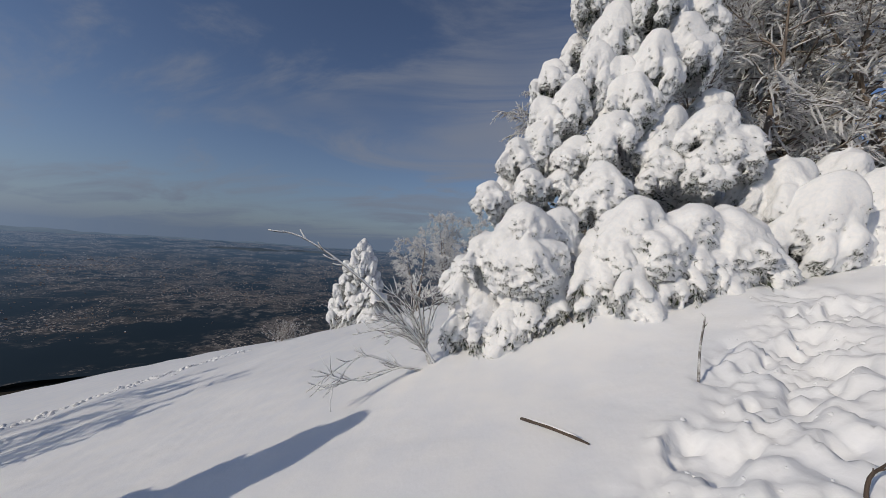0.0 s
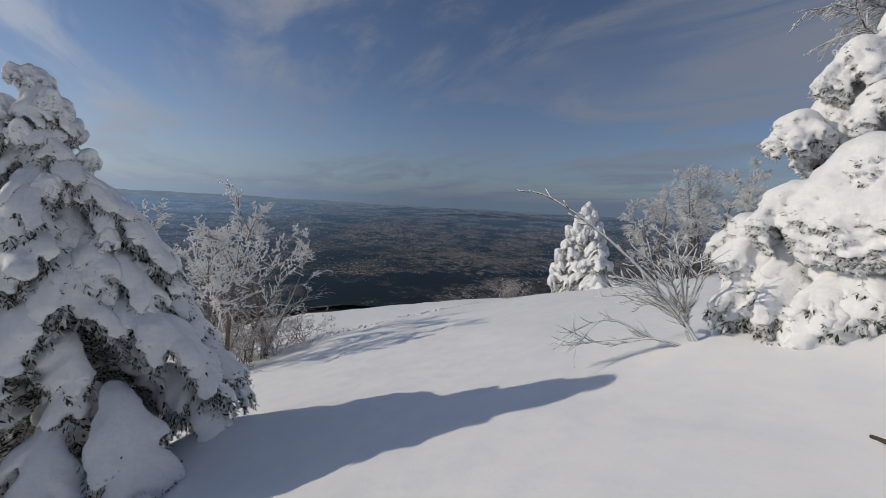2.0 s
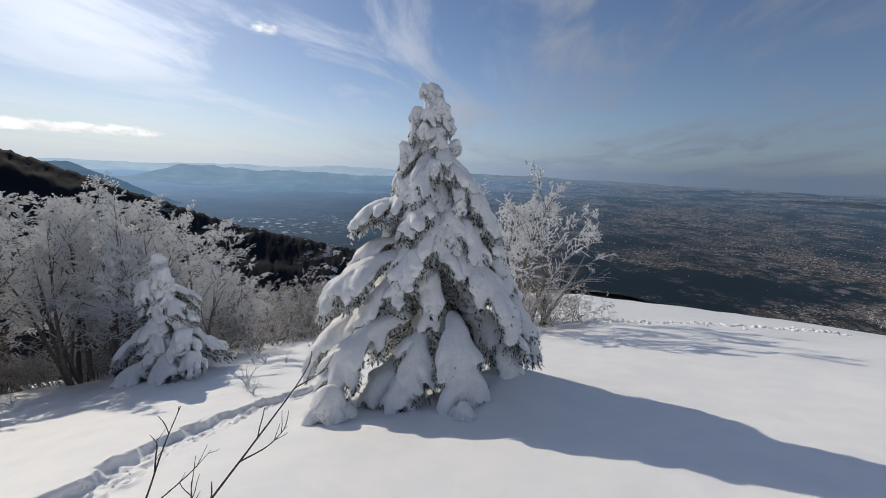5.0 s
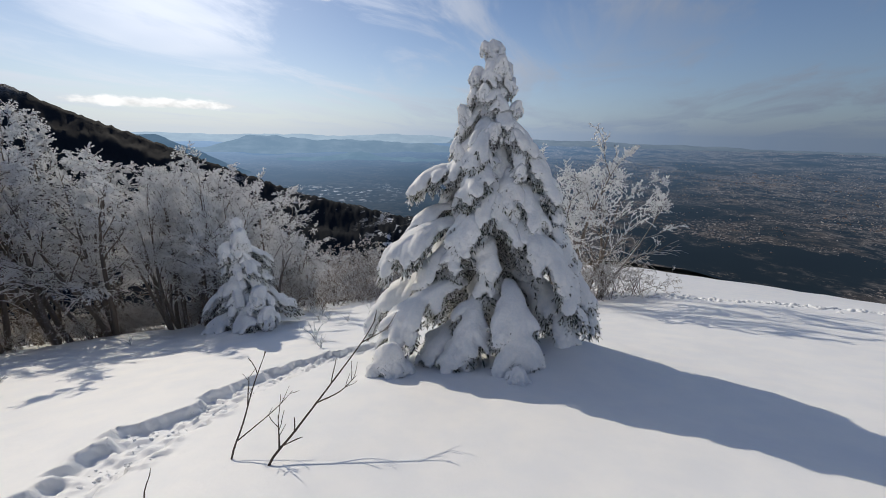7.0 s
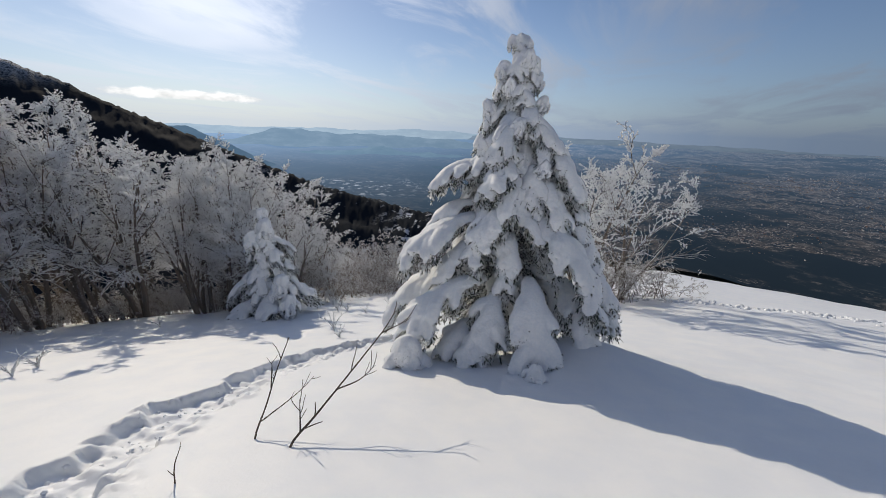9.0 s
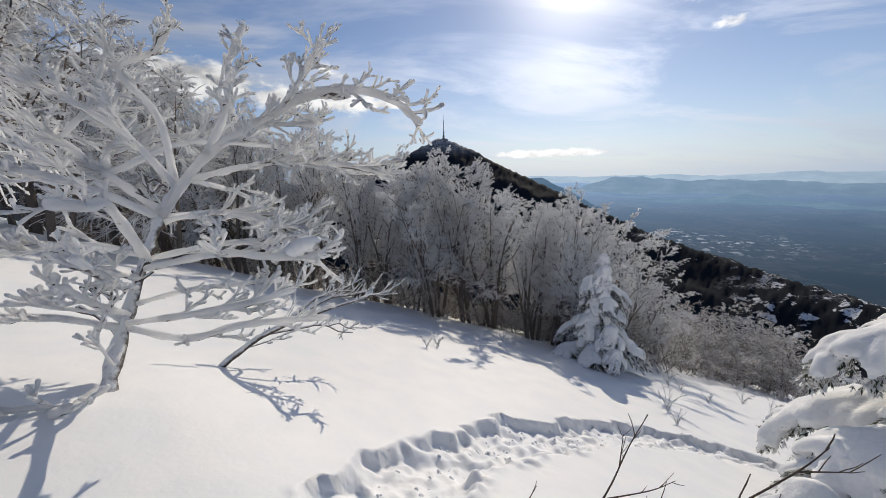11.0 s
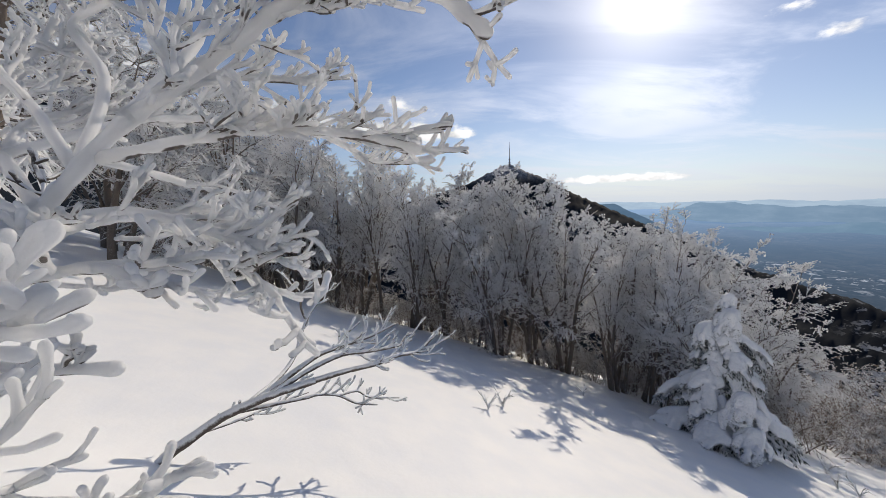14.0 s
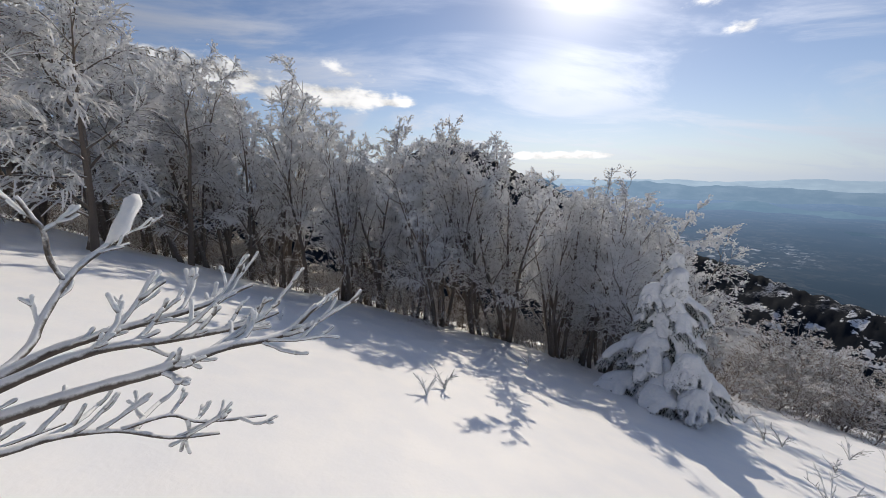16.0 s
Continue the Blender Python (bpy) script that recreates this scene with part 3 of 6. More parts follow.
def make_town():
    """Houses strewn over the valley floor, too many and too small to count."""
    rng = random.Random(5)
    mesh = Mesh()
    spots = [(rng.uniform(-95, 6), rng.uniform(1250, 3000)) for _ in range(120)]
    for n in range(11000):
        if rng.random() < 0.86:
            ca, cr = rng.choice(spots)
            a, r = ca + rng.gauss(0, 2.6), cr * (1 + rng.gauss(0, 0.05))
        else:
            a, r = rng.uniform(-100, 8), rng.uniform(1200, 3200)
        if r < 1050:
            continue
        x, y = -math.sin(radians(a)) * r, math.cos(radians(a)) * r
        z = float(terrain(np.array([x]), np.array([y]))[0]) + 5.2 + 80 * float(smooth(880, 1100, r))
        k = rng.choice((0.3, 0.4, 0.5, 0.6, 1.0)) * (r / 1400) ** 0.5
        w, l, h, t = rng.uniform(0.8, 1.5) * k, rng.uniform(1.1, 2.6) * k, rng.uniform(0.8, 1.6) * k, rng.uniform(0, 3.14)
        c, s = math.cos(t), math.sin(t)

        def at(u, v, k):
            return (x + c * u - s * v, y + s * u + c * v, z + k)
        mesh.add([at(-w, -l, -1), at(w, -l, -1), at(w, l, -1), at(-w, l, -1), at(-w, -l, h), at(w, -l, h), at(w, l, h), at(-w, l, h),
                  at(0, -l, h + w), at(0, l, h + w)],
                 [(0, 1, 5, 4), (1, 2, 6, 5), (2, 3, 7, 6), (3, 0, 4, 7), (4, 5, 8), (6, 7, 9)], 0 if rng.random() < 0.8 else 1)
        k = len(mesh.v) - 10
        mesh.f.extend([(k + 5, k + 6, k + 9, k + 8), (k + 7, k + 4, k + 8, k + 9)])
        mesh.m.extend([1 if rng.random() < 0.6 else 2] * 2)
    walls, roofs, white = material("house_wall", plain((0.46, 0.40, 0.36))), material("house_roof", plain((0.20, 0.11, 0.08))), material("house_roof_snow", plain((0.62, 0.63, 0.65)))
    tagged(new("valley_town", mesh.data("valley_town", [walls, roofs, white], False)), "small pale houses strewn over the valley floor", "town", kind="stuff")


make_town()

# ---------------------------------------------------------------- snow-laden conifers
def sprig(mesh, rng, base, way, size, frost):
    """A spray of needles: a short twig with flat narrow blades."""
    way = Vector(way).normalized()
    side = way.orthogonal().normalized()
    side.rotate(Matrix.Rotation(rng.uniform(0, 6.28), 3, way))
    other = way.cross(side)
    for k in range(7):
        a = rng.uniform(0, 6.28)
        out = (way * rng.uniform(0.5, 1.1) + (side * math.cos(a) + other * math.sin(a)) * rng.uniform(0.35, 0.8)).normalized()
        p = Vector(base) + way * size * rng.uniform(0.0, 0.6)
        tip = p + out * size * rng.uniform(0.5, 0.9)
        wide = out.cross(way)
        wide = (wide.normalized() if wide.length > 1e-4 else side) * size * 0.11
        mid = (p + tip) / 2
        mesh.add([tuple(p), tuple(mid + wide), tuple(tip), tuple(mid - wide)], [(0, 1, 2, 3)], 0 if rng.random() < frost else 1)


def tongue(mesh, m, length, width, thick, droop, seed, nu=16, nv=12):
    """A tongue of snow along +x of the pose m, level at first and hanging at its end, with an uneven rim."""
    off = Vector((seed * 3.7, seed * 1.3, seed * 7.9))
    verts, faces = [], []
    for i in range(nu + 1):
        u = i / nu
        c = Vector((u * length * (1 - 0.18 * droop * u * u), 0.05 * length * math.sin(u * 4 + seed), 0.07 * length * math.sin(u * math.pi) - droop * length * u ** 2.6 * 0.62))
        end = 1.0 if u < 0.78 else math.sqrt(max(0.0, 1 - ((u - 0.78) / 0.222) ** 2))
        w = max(0.5 * width * (0.50 + 0.50 * math.sin(math.pi * 0.5 * min(u / 0.6, 1.0))) * end * (1 + 0.18 * math.sin(u * 12 + seed)), 0.004)
        t = max(thick * (0.55 + 0.45 * math.sin(math.pi * min(u * 0.8 + 0.1, 1))) * (0.25 + 0.75 * end), 0.004)
        for k in range(nv):
            a = 2 * math.pi * k / nv
            ca, sa = math.cos(a), math.sin(a)
            p = c + Vector((0, w * math.copysign(abs(ca) ** 0.85, ca), (t * sa ** 0.8 if sa >= 0 else 0.32 * t * sa) - 0.35 * w * abs(ca) ** 2.2))
            q = p * 8.0 + off
            lump = noise.noise(q) * 0.5 + noise.noise(q * 2.5) * 0.34 + noise.noise(q * 6.0) * 0.2
            n = Vector((0.2 * (u - 0.5), ca, sa)).normalized()
            p = p + n * lump * min(0.055, 0.30 * w + 0.01) * (1.5 if sa < 0.3 else 0.9)
            if sa < 0.1:
                p.z -= max(0.0, noise.noise(Vector((p.x * 14, p.y * 14, seed))) + 0.1) * min(0.09, w * 0.5)
            verts.append(tuple(m @ p))
    for i in range(nu):
        for k in range(nv):
            a, b = i * nv + k, i * nv + (k + 1) % nv
            faces.append((a, b, b + nv, a + nv))
    faces.append(tuple(range(nv)))
    faces.append(tuple(reversed(range(nu * nv, nu * nv + nv))))
    mesh.add(verts, faces)


def fused(mesh, name, voxel, rounds, seed, rough=0.035):
    """Melts overlapping lumps into one skin of snow, smooth on top and ragged where it hangs."""
    raw = mesh.data(name, [CLUMP])
    ob = bpy.data.objects.new("snow_form", raw)
    bpy.context.scene.collection.objects.link(ob)
    remesh = ob.modifiers.new("remesh", 'REMESH')
    remesh.mode = 'VOXEL'
    remesh.voxel_size = voxel
    even = ob.modifiers.new("smooth", 'SMOOTH')
    even.iterations = rounds
    even.factor = 0.5
    deps = bpy.context.evaluated_depsgraph_get()
    me = bpy.data.meshes.new_from_object(ob.evaluated_get(deps))
    bpy.data.objects.remove(ob)
    bpy.data.meshes.remove(raw)
    me.name = name
    off = Vector((seed * 2.3, seed * 5.1, seed * 1.7))
    moved = []
    for v in me.vertices:
        n = v.normal
        side = min(max((0.55 - n.z) / 0.6, 0.0), 1.0)
        q = v.co * (0.45 / voxel * 0.5) + off
        w = noise.noise(q) * 0.6 + noise.noise(q * 2.1) * 0.55
        fine = noise.noise(v.co * 17 + off) * 0.55 + noise.noise(v.co * 31 + off) * 0.45
        moved.append(v.co + n * (rough * (0.10 + 1.1 * side) * w * 0.75 + rough * 0.4 * noise.noise(v.co * 5 + off) + rough * 0.85 * side * fine))
    for v, p in zip(me.vertices, moved):
        v.co = p
    if not me.materials:
        me.materials.append(CLUMP)
    me.polygons.foreach_set("use_smooth", [True] * len(me.polygons))
    me.update()
    return me


def fringe(me, needles, rng, per_metre, size, frost, steep=0.30):
    """Needle sprays that poke out of the hanging sides of a skin of snow, in tufts."""
    seed = Vector((rng.random() * 50, rng.random() * 50, 0))
    for p in me.polygons:
        if p.normal.z > steep:
            continue
        tuft = noise.noise(p.center * 4.5 + seed) + (0.25 if p.normal.z < -0.3 else -0.12)
        if tuft < 0 or rng.random() > p.area * per_metre * (0.6 + 2.5 * tuft):
            continue
        way = p.normal + Vector((rng.uniform(-0.5, 0.5), rng.uniform(-0.5, 0.5), rng.uniform(-1.0, -0.1)))
        sprig(needles, rng, p.center - p.normal * size * 0.5, way, size * rng.uniform(0.7, 1.3), frost)


def cushion_lump(snow, rng, seed, high, m0, half, nr=12, na=26):
    """Adds one cushion of snow to a mesh: a dome with tongues that hang from its rim, in the pose m0."""
    off = Vector((seed * 2.1, seed * 5.3, seed * 0.7))
    scale = half * 2
    verts, faces = [(0, 0, high)], []
    for i in range(1, nr + 1):
        f = i / nr
        for k in range(na):
            a = 2 * math.pi * k / na
            edge = 1 + 0.26 * noise.noise(Vector((math.cos(a) * 1.4, math.sin(a) * 1.4, seed * 3.0)))
            if f <= 0.8:
                b = f / 0.8 * radians(100)
                r, z = 0.36 * math.sin(b), high * math.cos(b)
            else:
                g = (f - 0.8) / 0.2
                r, z = 0.35 * (1 - 0.999 * g), -0.17 * high - 0.12 * g
            p = Vector((r * edge * math.cos(a), r * edge * math.sin(a), z))
            n = Vector((p.x, p.y, max(p.z, 0) * 1.2 + 0.02)).normalized()
            verts.append(p + n * 0.10 * noise.noise(p * 2.6 + off))
    for k in range(na):
        faces.append((0, 1 + k, 1 + (k + 1) % na))
    for i in range(nr - 1):
        for k in range(na):
            a, b = 1 + i * na + k, 1 + i * na + (k + 1) % na
            faces.append((a, a + na, b + na, b))
    faces.append(tuple(reversed(range(1 + (nr - 1) * na, 1 + nr * na))))
    m = m0 @ Matrix.Diagonal((scale, scale, scale * 1.15, 1))
    snow.add([tuple(m @ Vector(v)) for v in verts], faces)
    count = rng.randint(7, 9)
    for k in range(count):
        a = 360 * k / count + rng.uniform(-14, 14)
        L = rng.uniform(0.34, 0.62)
        place = m @ pose(0, 0, 0, 0, 0, a) @ Matrix.Translation((rng.uniform(0.22, 0.31), 0, high * rng.uniform(-0.05, 0.38))) @ pose(0, 0, 0, 0, rng.uniform(36, 66), 0)
        tongue(snow, place, L, L * rng.uniform(0.50, 0.75), 0.12 * rng.uniform(0.8, 1.3), rng.uniform(0.5, 1.0), seed * 20 + k, 11, 10)


def cushion_meshes(seed, high, frost):
    """A rounded cushion of snow on a tuft of boughs, one metre across."""
    rng = random.Random(seed)
    snow, needles = Mesh(), Mesh()
    cushion_lump(snow, rng, seed, high, Matrix.Identity(4), 0.5)
    me = fused(snow, "bough", 0.026, 4, seed, 0.055)
    fringe(me, needles, rng, 520, 0.050, frost + 0.33, 0.15)
    for _ in range(60):
        a, r = rng.uniform(0, 6.283), 0.36 * rng.random() ** 0.5
        sprig(needles, rng, (r * math.cos(a), r * math.sin(a), -high * rng.uniform(0.3, 0.8)), (math.cos(a), math.sin(a), rng.uniform(-1.3, -0.2)), rng.uniform(0.07, 0.14), frost * 0.4)
    return me, needles.data("needles", [RIME, NEEDLE, BARK], False)


def ridge(mesh, pts, half, thick, seed, sides=9):
    """Snow piled along a drooping line: a domed top, a thin underside and rounded ends."""
    pts = [Vector(p) for p in pts]
    verts, faces, n = [], [], len(pts) - 1
    for i, p in enumerate(pts):
        u = i / n
        way = (pts[min(i + 1, n)] - pts[max(i - 1, 0)]).normalized()
        side = way.cross(Vector((0, 0, 1)))
        side = side.normalized() if side.length > 0.05 else way.orthogonal().normalized()
        rise = side.cross(way).normalized()
        end = math.sqrt(max(0.0, 1 - (max(u - 0.72, 0) / 0.281) ** 2)) * math.sqrt(min(1.0, (u + 0.03) / 0.16))
        swell = 1 + 0.26 * noise.noise(Vector((u * 4.5, seed * 3.1, 0.3)))
        w, t = max(half * end * swell, 0.004), max(thick * (0.35 + 0.65 * end) * swell, 0.004)
        for k in range(sides):
            a = 2 * math.pi * k / sides
            ca, sa = math.cos(a), math.sin(a)
            verts.append(tuple(p + side * (w * ca) + rise * (t * sa if sa > 0 else 0.22 * t * sa)))
    for i in range(n):
        for k in range(sides):
            a, b = i * sides + k, i * sides + (k + 1) % sides
            faces.append((a, b, b + sides, a + sides))
    faces.append(tuple(reversed(range(sides))))
    faces.append(tuple(range(n * sides, n * sides + sides)))
    mesh.add(verts, faces)


def arc(root, tip, arch, n):
    """A line from root to tip that swells upward before it falls."""
    a, c = Vector(root), Vector(tip)
    b = a.lerp(c, 0.66)
    b.z = a.z + (c.z - a.z) * 0.26 + arch * 1.5
    return [a * (1 - u) ** 2 + b * 2 * u * (1 - u) + c * u * u for u in (k / n for k in range(n + 1))]


def grown_bough(rng, root, tip, width, arch=0.12, thick=1.0, frost=0.6, voxel=0.025, rough=0.030):
    """A fir bough with side sprays, each under its own ridge of snow, and needles hanging below. Returns two meshes."""
    snow, needles = Mesh(), Mesh()
    line = arc(root, tip, arch, 10)
    long = (Vector(tip) - Vector(root)).length
    seed = rng.uniform(0, 90)
    ridge(snow, line, 0.060 + 0.20 * width, 0.105 * thick, seed)
    needles.tube([p - Vector((0, 0, 0.03)) for p in line[::2]], [0.018, 0.016, 0.013, 0.010, 0.007, 0.004], 5, 2)
    lines = [line]
    count = max(4, round(long / 0.150))
    for k in range(count):
        u = 0.16 + 0.80 * (k + rng.uniform(0.1, 0.9)) / count
        f = u * 10
        i = min(int(f), 9)
        p, way = line[i].lerp(line[i + 1], f - i), (line[i + 1] - line[i]).normalized()
        flat = Vector((way.x, way.y, 0))
        flat = flat.normalized() if flat.length > 0.1 else Vector((0, -1, 0))
        s = 1 if k % 2 else -1
        out = Matrix.Rotation(s * radians(rng.uniform(32, 66)), 3, 'Z') @ flat
        reach = 0.66 * width * (0.62 + 0.55 * math.sin(math.pi * min(u + 0.12, 1.0))) * rng.uniform(0.75, 1.30)
        end = p + out * reach * 0.92 + Vector((0, 0, (way.z * 0.45 - 0.30 - rng.uniform(0, 0.55)) * reach))
        twig = arc(p, end, 0.10 * reach, 6)
        ridge(snow, twig, rng.uniform(0.050, 0.085) + 0.09 * width, rng.uniform(0.055, 0.085) * thick, seed + k + 1, 8)
        needles.tube([q - Vector((0, 0, 0.02)) for q in twig[::2]], [0.009, 0.007, 0.005, 0.003], 4, 2)
        lines.append(twig)
        for _ in range(rng.choice((0, 1, 1, 2))):  # small lobes that hang off the spray
            j = rng.randrange(2, 6)
            lobe = twig[j]
            tail = lobe + out * rng.uniform(0.0, 0.07) + Vector((rng.uniform(-0.05, 0.05), rng.uniform(-0.05, 0.05), -rng.uniform(0.09, 0.24)))
            ridge(snow, arc(lobe, tail, 0.02, 4), rng.uniform(0.032, 0.052), rng.uniform(0.035, 0.050), seed + k * 7.3, 7)
    me = fused(snow, "bough", voxel, 5, seed, rough)
    for k, pts in enumerate(lines):
        for _ in range(max(12, round(130 * (pts[-1] - pts[0]).length))):
            f = rng.uniform(0.1, 1.0) * (len(pts) - 1.001)
            i = int(f)
            way = (pts[i + 1] - pts[i]).normalized()
            side = way.cross(Vector((0, 0, 1)))
            side = side.normalized() if side.length > 0.05 else way.orthogonal()
            base = pts[i].lerp(pts[i + 1], f - i) + side * rng.gauss(0, 0.055) - Vector((0, 0, rng.uniform(0.02, 0.05 + 0.10 * rng.random())))
            sprig(needles, rng, base, way * 0.5 + side * rng.uniform(-0.8, 0.8) + Vector((0, 0, rng.uniform(-1.4, -0.4))), rng.uniform(0.06, 0.12), frost + 0.04)
    fringe(me, needles, rng, 420, 0.046, min(frost + 0.10, 0.9), 0.25)
    return me, needles.data("needles", [RIME, NEEDLE, BARK], False)


def hang_bough(tree, rng, root, tip, width, arch=0.12, thick=1.0, frost=0.6):
    """A bough of its own between two places in the tree's frame."""
    snow, needles = grown_bough(rng, root, tip, width, arch, thick, frost)
    b = part("bough", snow, None, tree)
    part("needles", needles, None, b, "frosted dark green needles")


_g = random.Random(77)
SPRAYS = [grown_bough(_g, (0, 0, 0), (0.93 - 0.05 * k, 0, -0.30 - 0.06 * k), 0.44 + 0.08 * (k % 3), 0.10 + 0.015 * k, 1.0 + 0.15 * (k % 2), 0.62) for k in range(6)]
HANGING = [grown_bough(_g, (0, 0, 0), (0.62 - 0.05 * k, 0, -0.72 - 0.04 * k), 0.46 + 0.06 * (k % 2), 0.16, 1.1, 0.68) for k in range(4)]
CUSHIONS = [cushion_meshes(60 + k, 0.38 + 0.05 * (k % 3), 0.5) for k in range(6)]


def add_bough(tree, kinds, rng, h, az, length, tilt=0.0, wide=1.0, thick=1.0, out=0.0, roll=0.0):
    """One bough on the tree's trunk: height, heading (degrees from +x), length, tilt (up, degrees)."""
    snow, needles = rng.choice(kinds)
    m = (pose(0, 0, h, 0, 0, az) @ Matrix.Translation((out, 0, 0)) @ pose(0, 0, 0, roll, -tilt, 0)
         @ Matrix.Diagonal((length, length * wide, length * thick, 1)))
    b = part("bough", snow, None, tree)
    b.matrix_basis = m
    part("needles", needles, None, b, "frosted dark green needles")
    return b


def add_cluster(tree, rng, lumps_at, voxel=0.028, high=0.40):
    """One broad bough whose cushions of snow have grown together."""
    snow, needles = Mesh(), Mesh()
    for k, (px, py, pz, half, tx, ty) in enumerate(lumps_at):
        m = Matrix.Translation((px, py, pz)) @ pose(0, 0, 0, tx, ty, 0) @ pose(0, 0, 0, 0, 0, rng.uniform(0, 360))
        cushion_lump(snow, rng, rng.randint(1, 999), high, m, half)
    me = fused(snow, "bough", voxel, 5, rng.random() * 9, 0.070)
    fringe(me, needles, rng, 620, 0.055, 0.82, 0.18)
    b = part("bough", me, None, tree)
    part("needles", needles.data("needles", [RIME, NEEDLE, BARK], False), None, b, "frosted dark green needles")


def add_cushion(tree, rng, place, half, tip=(0, 0), flat=1.0):
    """A cushion of snow at a place in the tree's own frame."""
    snow, needles = rng.choice(CUSHIONS)
    b = part("bough", snow, None, tree)
    b.matrix_basis = (Matrix.Translation(place) @ pose(0, 0, 0, tip[0], tip[1], 0) @ pose(0, 0, 0, 0, 0, rng.uniform(0, 360))
                      @ Matrix.Diagonal((half * 2, half * 2 * rng.uniform(0.85, 1.1), half * 2 * flat * rng.uniform(0.95, 1.2), 1)))
    part("needles", needles, None, b, "frosted dark green needles")


def trunk_part(tree, high, radius, rng):
    mesh = Mesh()
    n = 9
    mesh.tube([(rng.uniform(-0.02, 0.02), rng.uniform(-0.02, 0.02), -0.4 + (high + 0.3) * k / n) for k in range(n + 1)],
              [radius * (1 - 0.93 * k / n) for k in range(n + 1)], 9)
    part("trunk", mesh, BARK, tree)


def inner_needles(tree, rng, high, radius, count, frost=0.22, size=(0.10, 0.22), power=0.85):
    mesh = Mesh()
    for _ in range(count):
        h = high * rng.uniform(0.02, 0.93)
        r = radius * (1 - h / high) ** power * rng.uniform(0.1, 0.70)
        a = rng.uniform(0, 6.283)
        sprig(mesh, rng, (r * math.cos(a), r * math.sin(a), h - 0.35 * r), (math.cos(a), math.sin(a), rng.uniform(-1.1, 0.2)),
              rng.uniform(*size) * (1 - 0.62 * h / high), frost)
    part("foliage", mesh, [RIME, NEEDLE], tree, "dark green inner needles with rime", False)


def conifer(x, y, high, radius, seed, label, whorls=9, per=5, taper=0.85, group="", sink=0.1, drop=(8, -6), fat=1.0):
    rng = random.Random(seed)
    tree = thing("fir_tree", pose(x, y, height(x, y) - sink), label, "tree", group)
    trunk_part(tree, high, 0.030 * high ** 0.8, rng)
    inner_needles(tree, rng, high, radius * 0.8, int(420 + 240 * high * radius), 0.45)
    for w in range(whorls):
        f = (w + 0.3) / whorls
        h = high * (0.10 + 0.68 * f ** 0.95)
        reach = radius * (1 - f * 0.80) ** taper
        n = max(3, round(per * (0.75 + 0.3 * (1 - f))))
        turn = rng.uniform(0, 360)
        for k in range(n):
            add_bough(tree, SPRAYS + HANGING[:1], rng, h + rng.uniform(-0.06, 0.06) * high / 3, turn + 360 * k / n + rng.uniform(-22, 22),
                      max(reach * rng.uniform(0.72, 1.22), 0.2 * high / 3), drop[0] + (drop[1] - drop[0]) * f + rng.uniform(-10, 10),
                      fat * rng.uniform(0.80, 1.10) * (1 + 0.2 * f), fat * rng.uniform(1.0, 1.35))
    n = 9
    for k in range(n):
        f = (k + 0.5) / n
        add_bough(tree, HANGING + SPRAYS[3:], rng, high * (0.60 + 0.36 * f), math.degrees(k * 2.39996) + rng.uniform(-14, 14), radius * (0.50 * (1 - f) ** 0.7 + 0.24) * rng.uniform(0.9, 1.2),
                  4 - 18 * f + rng.uniform(-10, 10), rng.uniform(1.1, 1.4), rng.uniform(1.0, 1.3))
    for f, side, half in ((0.97, 0.0, 0.055), (0.86, 0.10, 0.075), (0.74, -0.16, 0.085), (0.80, 0.05, 0.080)):
        add_cushion(tree, rng, (side * radius, -abs(side) * radius, high * f), high * half, (10, 12), 1.3)
    return tree


